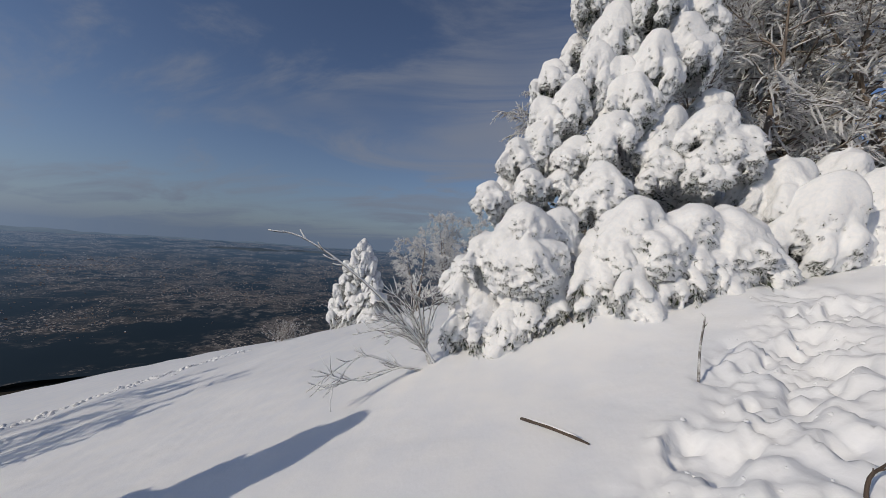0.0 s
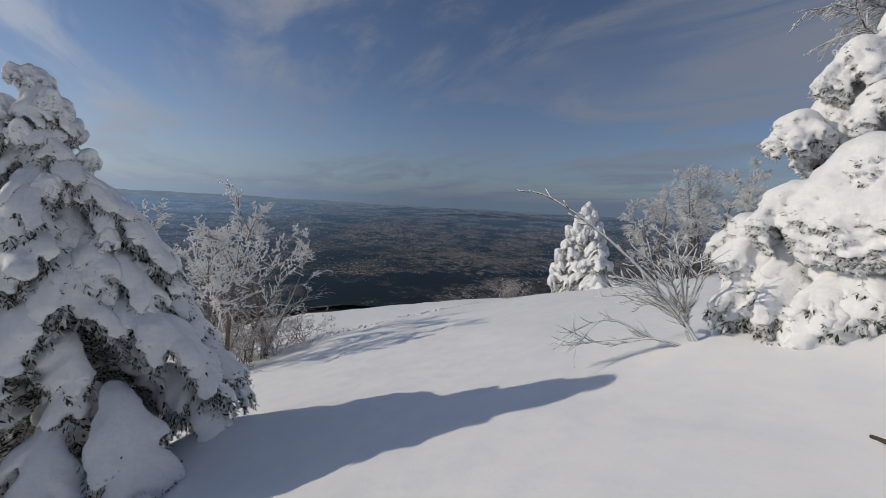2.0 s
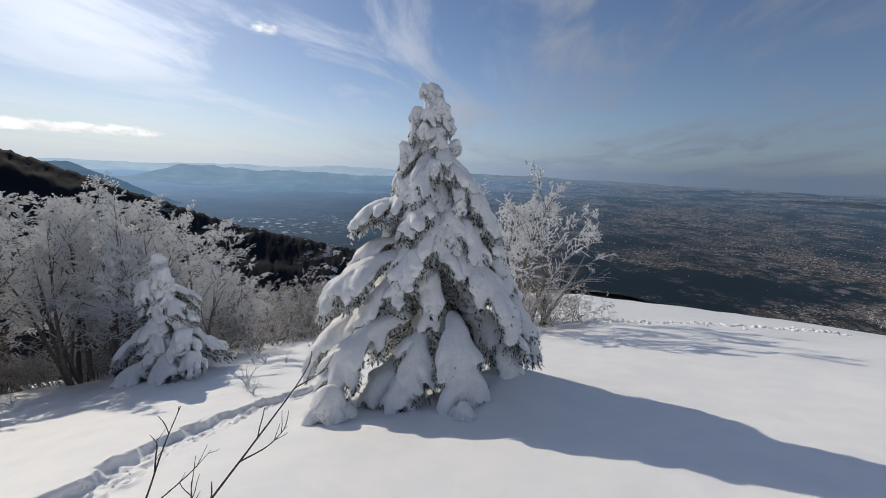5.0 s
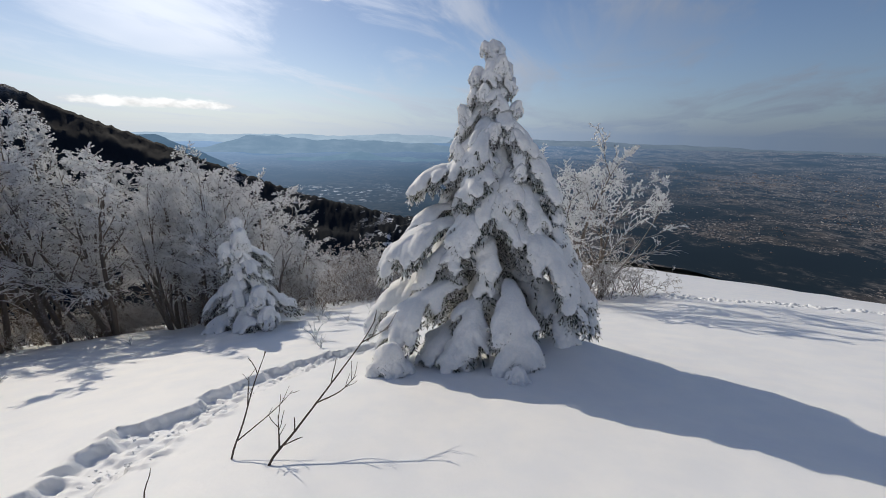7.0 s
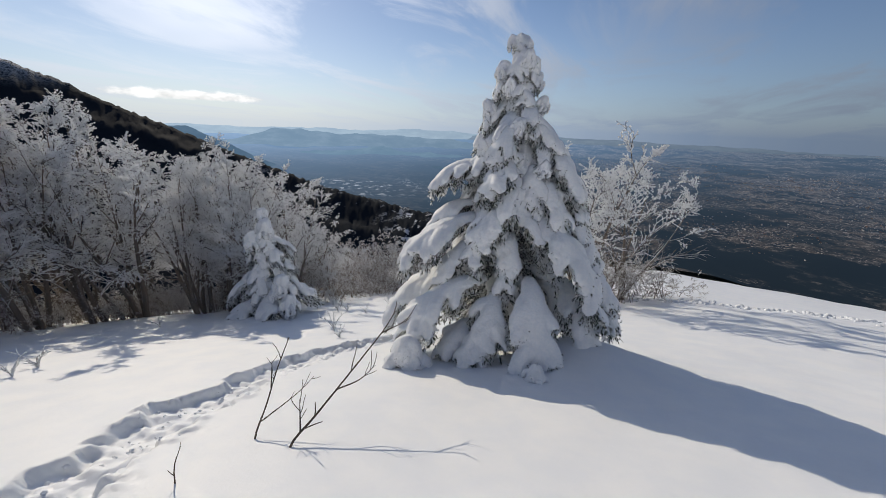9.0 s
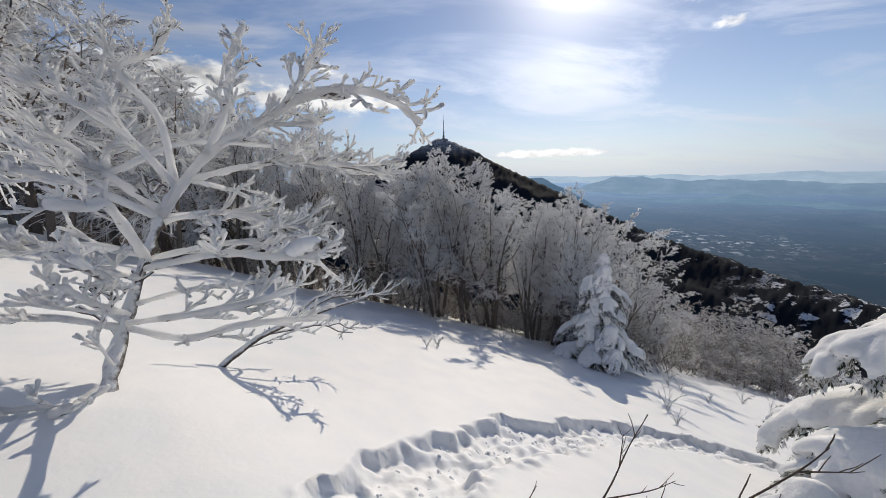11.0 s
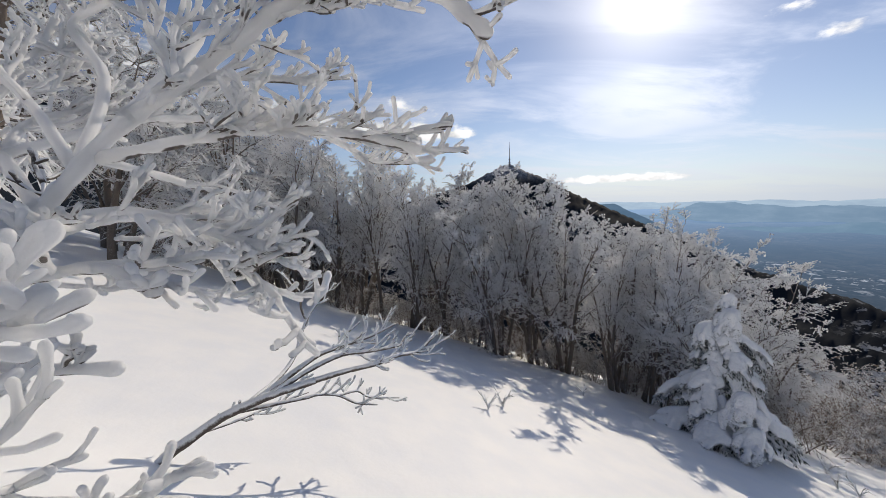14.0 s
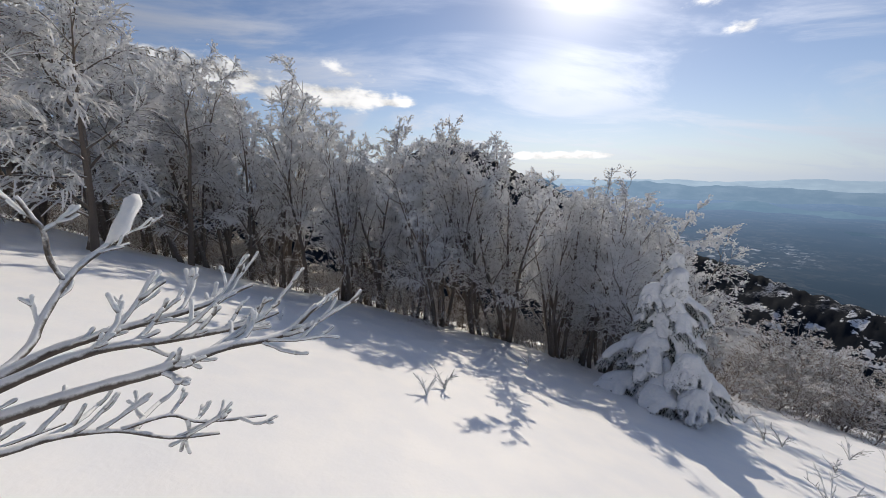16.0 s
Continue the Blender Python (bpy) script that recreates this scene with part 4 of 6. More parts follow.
def make_hero_fir():
    """The fir on the open slope. Heading 270 faces uphill, 180 the wood."""
    rng = random.Random(3)
    x, y = -0.22, 5.85
    z = height(x, y) - 0.25
    top = 1.20 - z
    tree = thing("fir_tree", pose(x, y, z), "snow-laden young fir with drooping boughs on the open slope", "tree")
    trunk_part(tree, top - 0.15, 0.11, rng)
    inner_needles(tree, rng, top, 1.15, 6500, 0.66, (0.07, 0.13), 0.72)
    inner_needles(tree, rng, 2.6, 1.30, 4200, 0.50, (0.08, 0.15), 0.40)
    base = Vector((x, y, z))
    boughs = [  # root, tip, width, arch, thickness
        ((-0.55, 5.80, -0.62), (-1.40, 5.55, -0.97), 0.46, 0.14, 1.0), ((-0.54, 5.70, -1.22), (-1.40, 5.40, -1.55), 0.44, 0.12, 1.0),
        ((-0.46, 5.55, -1.42), (-1.70, 4.95, -2.06), 0.60, 0.17, 1.25), ((-0.50, 5.45, -2.20), (-1.98, 5.00, -3.02), 0.60, 0.20, 1.2),
        ((-0.45, 5.05, -2.25), (-1.45, 4.30, -2.92), 0.62, 0.20, 1.25), ((-0.45, 5.00, -2.85), (-0.95, 4.25, -3.18), 0.40, 0.10, 0.9),
        ((-0.09, 5.55, -0.45), (-0.53, 5.05, -1.05), 0.40, 0.10, 1.05), ((-0.14, 5.35, -1.08), (-0.66, 4.80, -1.98), 0.50, 0.16, 1.2),
        ((0.09, 5.40, -1.30), (1.08, 4.62, -2.52), 0.50, 0.20, 1.25), ((0.30, 5.70, -1.70), (1.56, 5.30, -3.02), 0.56, 0.30, 1.25),
        ((0.16, 4.95, -2.15), (0.37, 3.90, -3.25), 0.52, 0.24, 1.3), ((-0.23, 4.95, -2.35), (-0.38, 4.08, -3.25), 0.42, 0.16, 1.15),
        ((-0.14, 5.20, -1.55), (-0.14, 4.75, -2.35), 0.34, 0.10, 1.0), ((0.02, 5.70, -0.15), (0.84, 5.35, -1.42), 0.44, 0.20, 0.9),
        ((0.26, 5.45, -0.80), (0.59, 5.10, -1.62), 0.40, 0.12, 0.9), ((-0.20, 5.55, -0.05), (-0.49, 5.25, -0.64), 0.34, 0.10, 1.0),
        ((0.08, 5.50, -0.58), (0.16, 5.15, -1.33), 0.34, 0.10, 0.95), ((-0.17, 4.75, -2.70), (-0.64, 4.05, -3.18), 0.32, 0.10, 1.0),
        ((-0.16, 5.75, 0.10), (0.50, 5.50, -0.62), 0.40, 0.12, 0.95), ((0.20, 5.65, -1.05), (1.12, 5.30, -2.05), 0.44, 0.18, 0.9),
        ((0.60, 5.30, -2.20), (1.12, 4.55, -3.10), 0.40, 0.14, 1.0), ((0.15, 5.90, -0.55), (1.02, 5.90, -1.72), 0.44, 0.20, 0.9),
        ((-0.35, 5.65, -0.30), (-0.78, 5.45, -0.82), 0.32, 0.10, 0.95), ((-0.62, 5.30, -1.70), (-1.15, 4.75, -2.35), 0.36, 0.10, 0.9)]
    for root, tip, width, arch, thick in boughs:
        hang_bough(tree, rng, Vector(root) - base, Vector(tip) - base, width, arch, thick, 0.6)
    for h, n, L, tilt in ((1.1, 3, 1.6, 2), (1.8, 4, 1.35, 2), (2.5, 4, 1.1, 0), (3.1, 4, 0.85, -4)):  # the far side
        for k in range(n):
            add_bough(tree, SPRAYS, rng, h + rng.uniform(-0.1, 0.1), 4 + 172 * (k + 0.5) / n + rng.uniform(-10, 10), L * rng.uniform(0.9, 1.1), tilt, 0.85, 0.95)
    for k in range(10):  # shorter boughs that overlap like shingles between the long ones
        f = (k + 0.5) / 10
        h = 0.95 + 2.2 * f
        az = math.degrees(k * 2.39996) + rng.uniform(-12, 12)
        r = float(np.interp(h, [0.5, 1.0, 1.7, 2.4, 3.2], [1.50, 1.45, 1.25, 1.00, 0.80])) * (0.80 if 330 > az % 360 > 240 else 0.92)
        L = rng.uniform(0.70, 0.95) * (1.15 - 0.25 * f)
        add_bough(tree, SPRAYS + HANGING, rng, h + rng.uniform(0.3, 0.5), az, L, rng.uniform(-14, 6), rng.uniform(0.9, 1.2), rng.uniform(1.0, 1.25), max(r - L * 0.9, 0.05))
    for px, py, half in ((-1.36, 3.95, 0.33), (0.32, 3.72, 0.16)):  # lumps that lie on the snow
        add_cushion(tree, rng, (px - x, py - y, height(px, py) + half * 0.35 - z), half, (0, 0), 0.95)
    # the upper crown: short boughs that hang close to the trunk, with lumps of snow on them
    n = 30
    for k in range(n):
        f = (k + 0.5) / n
        h = top - 0.22 - 1.95 * (1 - f)
        L = (0.30 + 0.36 * (top - h)) * rng.uniform(0.80, 1.25)
        add_bough(tree, SPRAYS[2:] + HANGING, rng, h + 0.10, math.degrees(k * 2.39996) + rng.uniform(-14, 14), L, 4 - 18 * f + rng.uniform(-12, 10), rng.uniform(0.85, 1.15), rng.uniform(0.95, 1.2))
    for k in range(16):
        f = (k + 0.5) / 16
        h, a = top - 0.30 - 1.75 * (1 - f), k * 2.39996 + 0.6
        r = (0.10 + 0.33 * (top - h)) * rng.uniform(0.8, 1.1)
        add_cushion(tree, rng, (math.cos(a) * r, math.sin(a) * r, h), rng.uniform(0.11, 0.17), (math.sin(a) * -25, math.cos(a) * 25), 1.2)
    for dx, dy, dz, half in ((-0.02, -0.02, -0.10, 0.15), (-0.15, -0.04, -0.08, 0.09), (0.03, -0.05, -0.36, 0.21), (-0.24, -0.06, -0.46, 0.13)):
        add_cushion(tree, rng, (dx, dy, top + dz), half, (8, -10), 1.15)
    dead = Mesh()
    for _ in range(22):  # bare inner branches that show between the boughs
        a, h = radians(rng.uniform(180, 345)), rng.uniform(0.6, 2.2)
        L = rng.uniform(0.8, 1.35)
        pts = [(math.cos(a) * L * t, math.sin(a) * L * t, h + 0.1 * t - 0.35 * t * t) for t in (0, 0.35, 0.7, 1)]
        dead.tube(pts, [0.018, 0.014, 0.01, 0.004], 5)
    part("branches", dead, FROST_BARK, tree, "thin bare frosted inner branches")


def make_pine():
    """The big pine near the start, and the low one beside it, under cushions of snow."""
    rng = random.Random(8)
    x, y = 7.35, -1.75
    z = height(x, y) - 0.1
    tree = thing("pine_tree", pose(x, y, z), "tall pine buried under rounded cushions of snow", "tree")
    trunk_part(tree, 6.6, 0.15, rng)
    inner_needles(tree, rng, 6.6, 2.4, 6500, 0.55, (0.08, 0.17), 0.7)
    groups = [
        [(5.10, -1.64, 0.42, 0.56, -6, -14), (5.22, -2.20, 0.42, 0.56, 0, -14), (5.27, -2.72, 0.36, 0.60, 6, -14), (5.10, -1.30, 0.12, 0.36, 0, -26), (5.05, -2.45, 0.0, 0.40, 0, -24), (5.05, -1.85, 0.05, 0.38, 0, -26)],
        [(5.12, -0.32, 0.30, 0.56, -6, -14), (5.02, -0.52, 0.02, 0.42, 0, -24), (5.15, 0.08, 0.10, 0.40, -14, -14), (5.44, -0.77, 0.45, 0.42, 0, -16)],
        [(4.80, -1.66, -0.25, 0.34, 0, -24), (4.68, -1.72, -0.52, 0.34, 0, -20), (4.95, -1.30, -0.30, 0.30, 0, -24)],
        [(5.00, -0.23, -0.80, 0.34, 0, -20), (4.92, -0.20, -1.00, 0.28, 0, -12), (5.40, 0.45, -0.25, 0.36, 0, -20), (5.30, 0.30, -0.55, 0.34, 0, -20)],
        [(5.68, -1.35, 1.15, 0.42, 0, -14), (5.58, -1.30, 0.92, 0.34, 0, -24)],
        [(5.98, -2.14, 1.72, 0.38, 0, -14), (5.90, -2.12, 1.48, 0.30, 0, -26)]]
    groups += [
        [(5.85, -2.65, 1.95, 0.44, 0, -14), (5.78, -2.95, 1.70, 0.40, 8, -22), (5.74, -2.60, 1.50, 0.34, 0, -26)],
        [(6.13, -1.49, 2.05, 0.42, 0, -14), (6.20, -0.95, 1.72, 0.36, 0, -14), (6.10, -1.30, 1.78, 0.32, 0, -24)],
        [(6.03, 0.27, 1.02, 0.30, -10, -14), (5.97, -0.36, 1.22, 0.30, 0, -16), (6.07, -0.78, 1.24, 0.30, 0, -16)],
        [(6.22, -0.11, 1.68, 0.34, -8, -14), (6.35, -0.64, 2.32, 0.32, -8, -14), (6.30, -0.45, 1.98, 0.32, -8, -20)]]
    for group in groups:
        add_cluster(tree, rng, [(a - x + 0.08, b - y, c - z, half, tx, ty) for a, b, c, half, tx, ty in group])
    upper = [(6.37, -2.06, 3.2, 0.42), (6.6, -2.57, 3.6, 0.38), (6.77, -1.54, 3.9, 0.42), (6.6, -1.26, 3.15, 0.40), (6.41, -0.88, 2.6, 0.37),
             (6.86, -2.79, 4.25, 0.40), (6.89, -2.06, 4.35, 0.38), (6.3, -1.76, 2.6, 0.38)]
    for px, py, pz, half in upper:
        add_cushion(tree, rng, (px - x + 0.12, py - y, pz - z), half * 1.05, (rng.uniform(-10, 10), rng.uniform(-26, -8)), 1.1)
    for px, py, wide in ((5.05, -2.75, 0.50), (4.95, -2.35, 0.46), (4.82, -1.95, 0.50), (4.70, -1.55, 0.46), (4.85, -1.15, 0.42), (4.95, -0.75, 0.46), (4.88, -0.35, 0.50), (5.00, 0.05, 0.46), (5.20, 0.40, 0.44)):
        foot = height(px, py) + 0.06
        hang_bough(tree, rng, (px + 0.62 - x, py + rng.uniform(-0.1, 0.1) - y, foot + rng.uniform(0.75, 0.95) - z), (px - x, py - y, foot - z), wide, 0.16, 1.3, 0.66)
    for k in range(36):  # the rest of the crown
        f = (k + 0.5) / 36
        h = 0.35 + 6.1 * f
        a = k * 2.399 + rng.uniform(-0.2, 0.2)
        r = 2.05 * (1 - f) ** 0.75
        cx, cy = math.cos(a) * r, math.sin(a) * r
        if cx < -0.75 and h < 5.0:
            cx, cy = cx * 0.55, cy * 0.8
        half = 0.30 + 0.22 * (1 - f)
        add_cushion(tree, rng, (cx, cy, h), half, (math.sin(a) * -16, math.cos(a) * 16), 1.05)
    x, y = 6.7, -4.1
    z = height(x, y) - 0.05
    low = thing("pine_bush", pose(x, y, z), "low pine bush under rounded cushions of snow", "bush")
    trunk_part(low, 1.4, 0.07, rng)
    inner_needles(low, rng, 1.7, 1.5, 2200, 0.5, (0.08, 0.16), 0.5)
    for px, py, pz, half in ((5.89, -3.57, 1.12, 0.40), (5.62, -3.72, 0.62, 0.50), (5.9, -4.5, 0.96, 0.44), (6.05, -3.34, 1.15, 0.28), (5.66, -4.35, 0.6, 0.34),
                             (6.27, -4.29, 1.34, 0.38), (6.5, -4.9, 1.25, 0.36), (6.9, -3.7, 1.3, 0.4), (7.2, -4.5, 1.2, 0.42), (6.6, -5.3, 0.9, 0.4)):
        add_cushion(low, rng, (px - x, py - y, pz - z), half * 1.12, (rng.uniform(-10, 10), rng.uniform(-20, -4)), 1.15)


make_hero_fir()
make_pine()

# ---------------------------------------------------------------- frosted broadleaf trees
def bend(rng, p, way, length, steps, up, wander):
    """A branch's line: it wanders, and is drawn up (or down) along its way."""
    pts, way = [Vector(p)], Vector(way).normalized()
    for _ in range(steps):
        way = (way + Vector((rng.gauss(0, wander), rng.gauss(0, wander), rng.gauss(0, wander) + up))).normalized()
        pts.append(pts[-1] + way * (length / steps))
    return pts, way


def off_way(rng, way, lo, hi):
    """A heading that leaves way by lo to hi degrees."""
    side = way.orthogonal().normalized()
    side.rotate(Matrix.Rotation(rng.uniform(0, 6.283), 3, way))
    a = radians(rng.uniform(lo, hi))
    return (way * math.cos(a) + side * math.sin(a)).normalized()


def frosted_tree_meshes(seed, high, stems=2, limbs=11, subs=6, twigs=5, spread=0.5, thick=1.0, flake=1.0, up=0.05, start=0.12, sag=-0.06, rime=1.0, twig=None, shelter=0.0, fan=(22, 60), lean=0.24, fork=(28, 62), crook=0.055):
    """Trunk with limbs, and the crown of rimed twigs; about high metres tall."""
    rng = random.Random(seed)
    wood, crown = Mesh(), Mesh()

    def flakes(pts, n):
        for _ in range(n):
            k = rng.randrange(len(pts) - 1)
            p = pts[k].lerp(pts[k + 1], rng.random())
            d = ((pts[k + 1] - pts[k]).normalized() * 1.1 + Vector((rng.gauss(0, 0.5), rng.gauss(0, 0.5), rng.gauss(-0.1, 0.4)))).normalized() * rng.uniform(0.02, 0.055) * flake
            e = d.orthogonal().normalized() * d.length * rng.uniform(0.26, 0.44)
            f = d.normalized().cross(e)
            m = p + d * rng.uniform(0.3, 0.7)
            crown.add([tuple(m + e), tuple(m - e * 0.5 + f * 0.87), tuple(m - e * 0.5 - f * 0.87), tuple(p + d * 1.1)],
                      [(3, 0, 1), (3, 1, 2), (3, 2, 0)], 1)

    for s in range(stems):
        slant = Vector((rng.uniform(-lean, lean), rng.uniform(-lean, lean), 1)) if stems > 1 else Vector((rng.uniform(-0.06, 0.06), rng.uniform(-0.06, 0.06), 1))
        L = high * rng.uniform(0.80, 0.97)
        base = (rng.uniform(-0.1, 0.1) * stems, rng.uniform(-0.1, 0.1) * stems, -0.3)
        pts, _ = bend(rng, base, slant, L, 9, 0.03, crook)
        r0 = 0.0150 * high * thick * rng.uniform(0.8, 1.15)
        wood.tube(pts, [r0 * (1 - 0.92 * k / 9) ** 1.15 for k in range(10)], 7)
        for b in range(limbs):
            f = min(start + (1.0 - start) * ((b + rng.random()) / limbs) ** 0.85, 0.99)
            k = min(int(f * 9), 8)
            p = pts[k].lerp(pts[k + 1], f * 9 - k)
            way = (pts[k + 1] - pts[k]).normalized()
            bl = high * spread * (0.28 + 0.55 * (1 - f) ** 0.8) * rng.uniform(0.7, 1.2)
            lp, _ = bend(rng, p, off_way(rng, way, *fork), bl, 5, up, 0.13)
            lr = r0 * (1 - 0.7 * f) * 0.46
            wood.tube(lp, [lr * (1 - 0.75 * j / 5) for j in range(6)], 5, 0, False)
            for c in range(subs):
                g = 0.2 + 0.8 * (c + rng.random()) / subs
                j = min(int(g * 5), 4)
                q = lp[j].lerp(lp[j + 1], g * 5 - j)
                sw = off_way(rng, (lp[j + 1] - lp[j]).normalized(), *fan)
                sl = bl * rng.uniform(0.26, 0.48)
                sp, _ = bend(rng, q, sw, sl, 3, sag * 0.4, 0.16)
                bare = q.z < shelter * high * rng.uniform(0.75, 1.25)
                crown.tube(sp, [0.014 * thick, 0.012 * thick, 0.010 * thick, 0.008 * thick], 3, 3 if bare else 2, False)
                if not bare:
                    flakes(sp, 5)
                for t in range(twigs // 2 if bare else twigs):
                    g2 = 0.15 + 0.85 * rng.random()
                    i = min(int(g2 * 3), 2)
                    tp, _ = bend(rng, sp[i].lerp(sp[i + 1], g2 * 3 - i), off_way(rng, (sp[i + 1] - sp[i]).normalized(), *fan),
                                 sl * rng.uniform(0.34, 0.70), 2, sag, 0.16)
                    k2 = thick * (0.75 if bare else rime)
                    crown.tube(tp, [0.0105 * k2, 0.0095 * k2, 0.006 * k2], 3, 3 if bare else 0, False)
                    if not bare:
                        flakes(tp, 4)
    return wood.data("trunk", [BEECH_BARK]), crown.data("crown", [twig or BEECH_TWIG, RIME, twig or FROST_BARK, BRUSH_TWIG], False)


def plant(meshes, name, x, y, turn, size, label, group="", category="tree", sink=0.05):
    ob = thing(name, pose(x, y, height(x, y) - sink, 0, 0, turn) @ Matrix.Scale(size, 4), label, category, group)
    part("trunk", meshes[0], None, ob)
    part("crown", meshes[1], None, ob, "crown of white rimed twigs")
    return ob


BEECHES = [frosted_tree_meshes(100 + k, 7.0, stems=4 + k % 3, limbs=(11, 10, 9)[k % 3], subs=6, twigs=7, spread=0.36, up=0.05, start=0.16, rime=1.35, flake=1.75, sag=-0.20, thick=0.78, lean=0.24, fork=(18, 46), crook=0.06, shelter=0.24, fan=(12, 46)) for k in range(6)]
DROOPING = [frosted_tree_meshes(120 + k, 7.0, stems=2, limbs=13, subs=8, twigs=9, spread=0.46, up=-0.02, start=0.15, sag=-0.28, flake=1.6, rime=1.7, shelter=0.12, fan=(14, 46)) for k in range(3)]
SHRUBS = [frosted_tree_meshes(140 + k, 2.6, stems=13, limbs=7, subs=4, twigs=4, spread=0.5, thick=0.62, flake=0.8, rime=1.1, up=0.0, sag=-0.2, twig=BRUSH_TWIG, lean=0.5, crook=0.1) for k in range(3)]
LIGHT_TREES = [frosted_tree_meshes(160 + k, 7.0, stems=4, limbs=8, subs=7, twigs=5, spread=0.44, up=0.01, flake=2.0, start=0.14, thick=0.85, rime=1.9, lean=0.55, sag=-0.06, fork=(26, 56), shelter=0.42, fan=(16, 48)) for k in range(2)]


def make_wood():
    rng = random.Random(21)
    label = "frosted beech tree with white rimed twigs at the wood's edge"
    # the edge of the wood, from below the small fir up the slope to the left, and rows behind it
    edge = [(-9.6, 11.4, 0.86), (-11.1, 8.6, 0.94), (-12.4, 5.4, 1.0), (-14.2, 2.4, 0.98), (-15.8, -0.6, 0.96), (-16.8, -3.6, 1.0), (-17.6, -6.8, 1.05)]
    for row in range(2):
        for (ax, ay, s), (bx, by, t) in zip(edge, edge[1:]):
            for k in range(3 - row):
                f = (k + rng.uniform(0.1, 0.9)) / (3 - row)
                out = row * 2.6 + rng.uniform(-0.7, 0.7)
                kinds = BEECHES if ay > -2 else BEECHES + DROOPING * 2
                plant(rng.choice(kinds), "beech_tree", ax + (bx - ax) * f - out * 0.93, ay + (by - ay) * f + out * 0.30, rng.uniform(0, 360),
                      (s + (t - s) * f) * rng.uniform(0.86, 1.10) * (0.90, 1.08)[row], label, "beeches of the wood")
    # brushwood between the trunks
    for (ax, ay, s), (bx, by, t) in zip(edge, edge[1:]):
        for k in range(9):
            f = (k + rng.uniform(0.1, 0.9)) / 9
            out = (k % 3) * 1.3 + rng.uniform(0.2, 1.2)
            plant(rng.choice(SHRUBS), "frosted_shrub", ax + (bx - ax) * f - out * 0.93, ay + (by - ay) * f + out * 0.30, rng.uniform(0, 360), rng.uniform(0.38, 0.62),
                  "frosted brushwood under the beeches", "shrubs on the slope", "shrub")
    # the older trees with hanging crowns further up the slope
    for x, y, s in ((-11.0, -3.6, 0.80), (-12.4, -2.0, 0.82), (-10.6, -5.6, 0.86), (-13.6, -5.0, 0.95), (-12.6, -7.6, 0.95), (-14.2, -0.6, 0.80)):
        plant(rng.choice(DROOPING), "beech_tree", x, y, rng.uniform(0, 360), s, "old beech with a hanging crown of thick rime", "beeches of the wood")


make_wood()


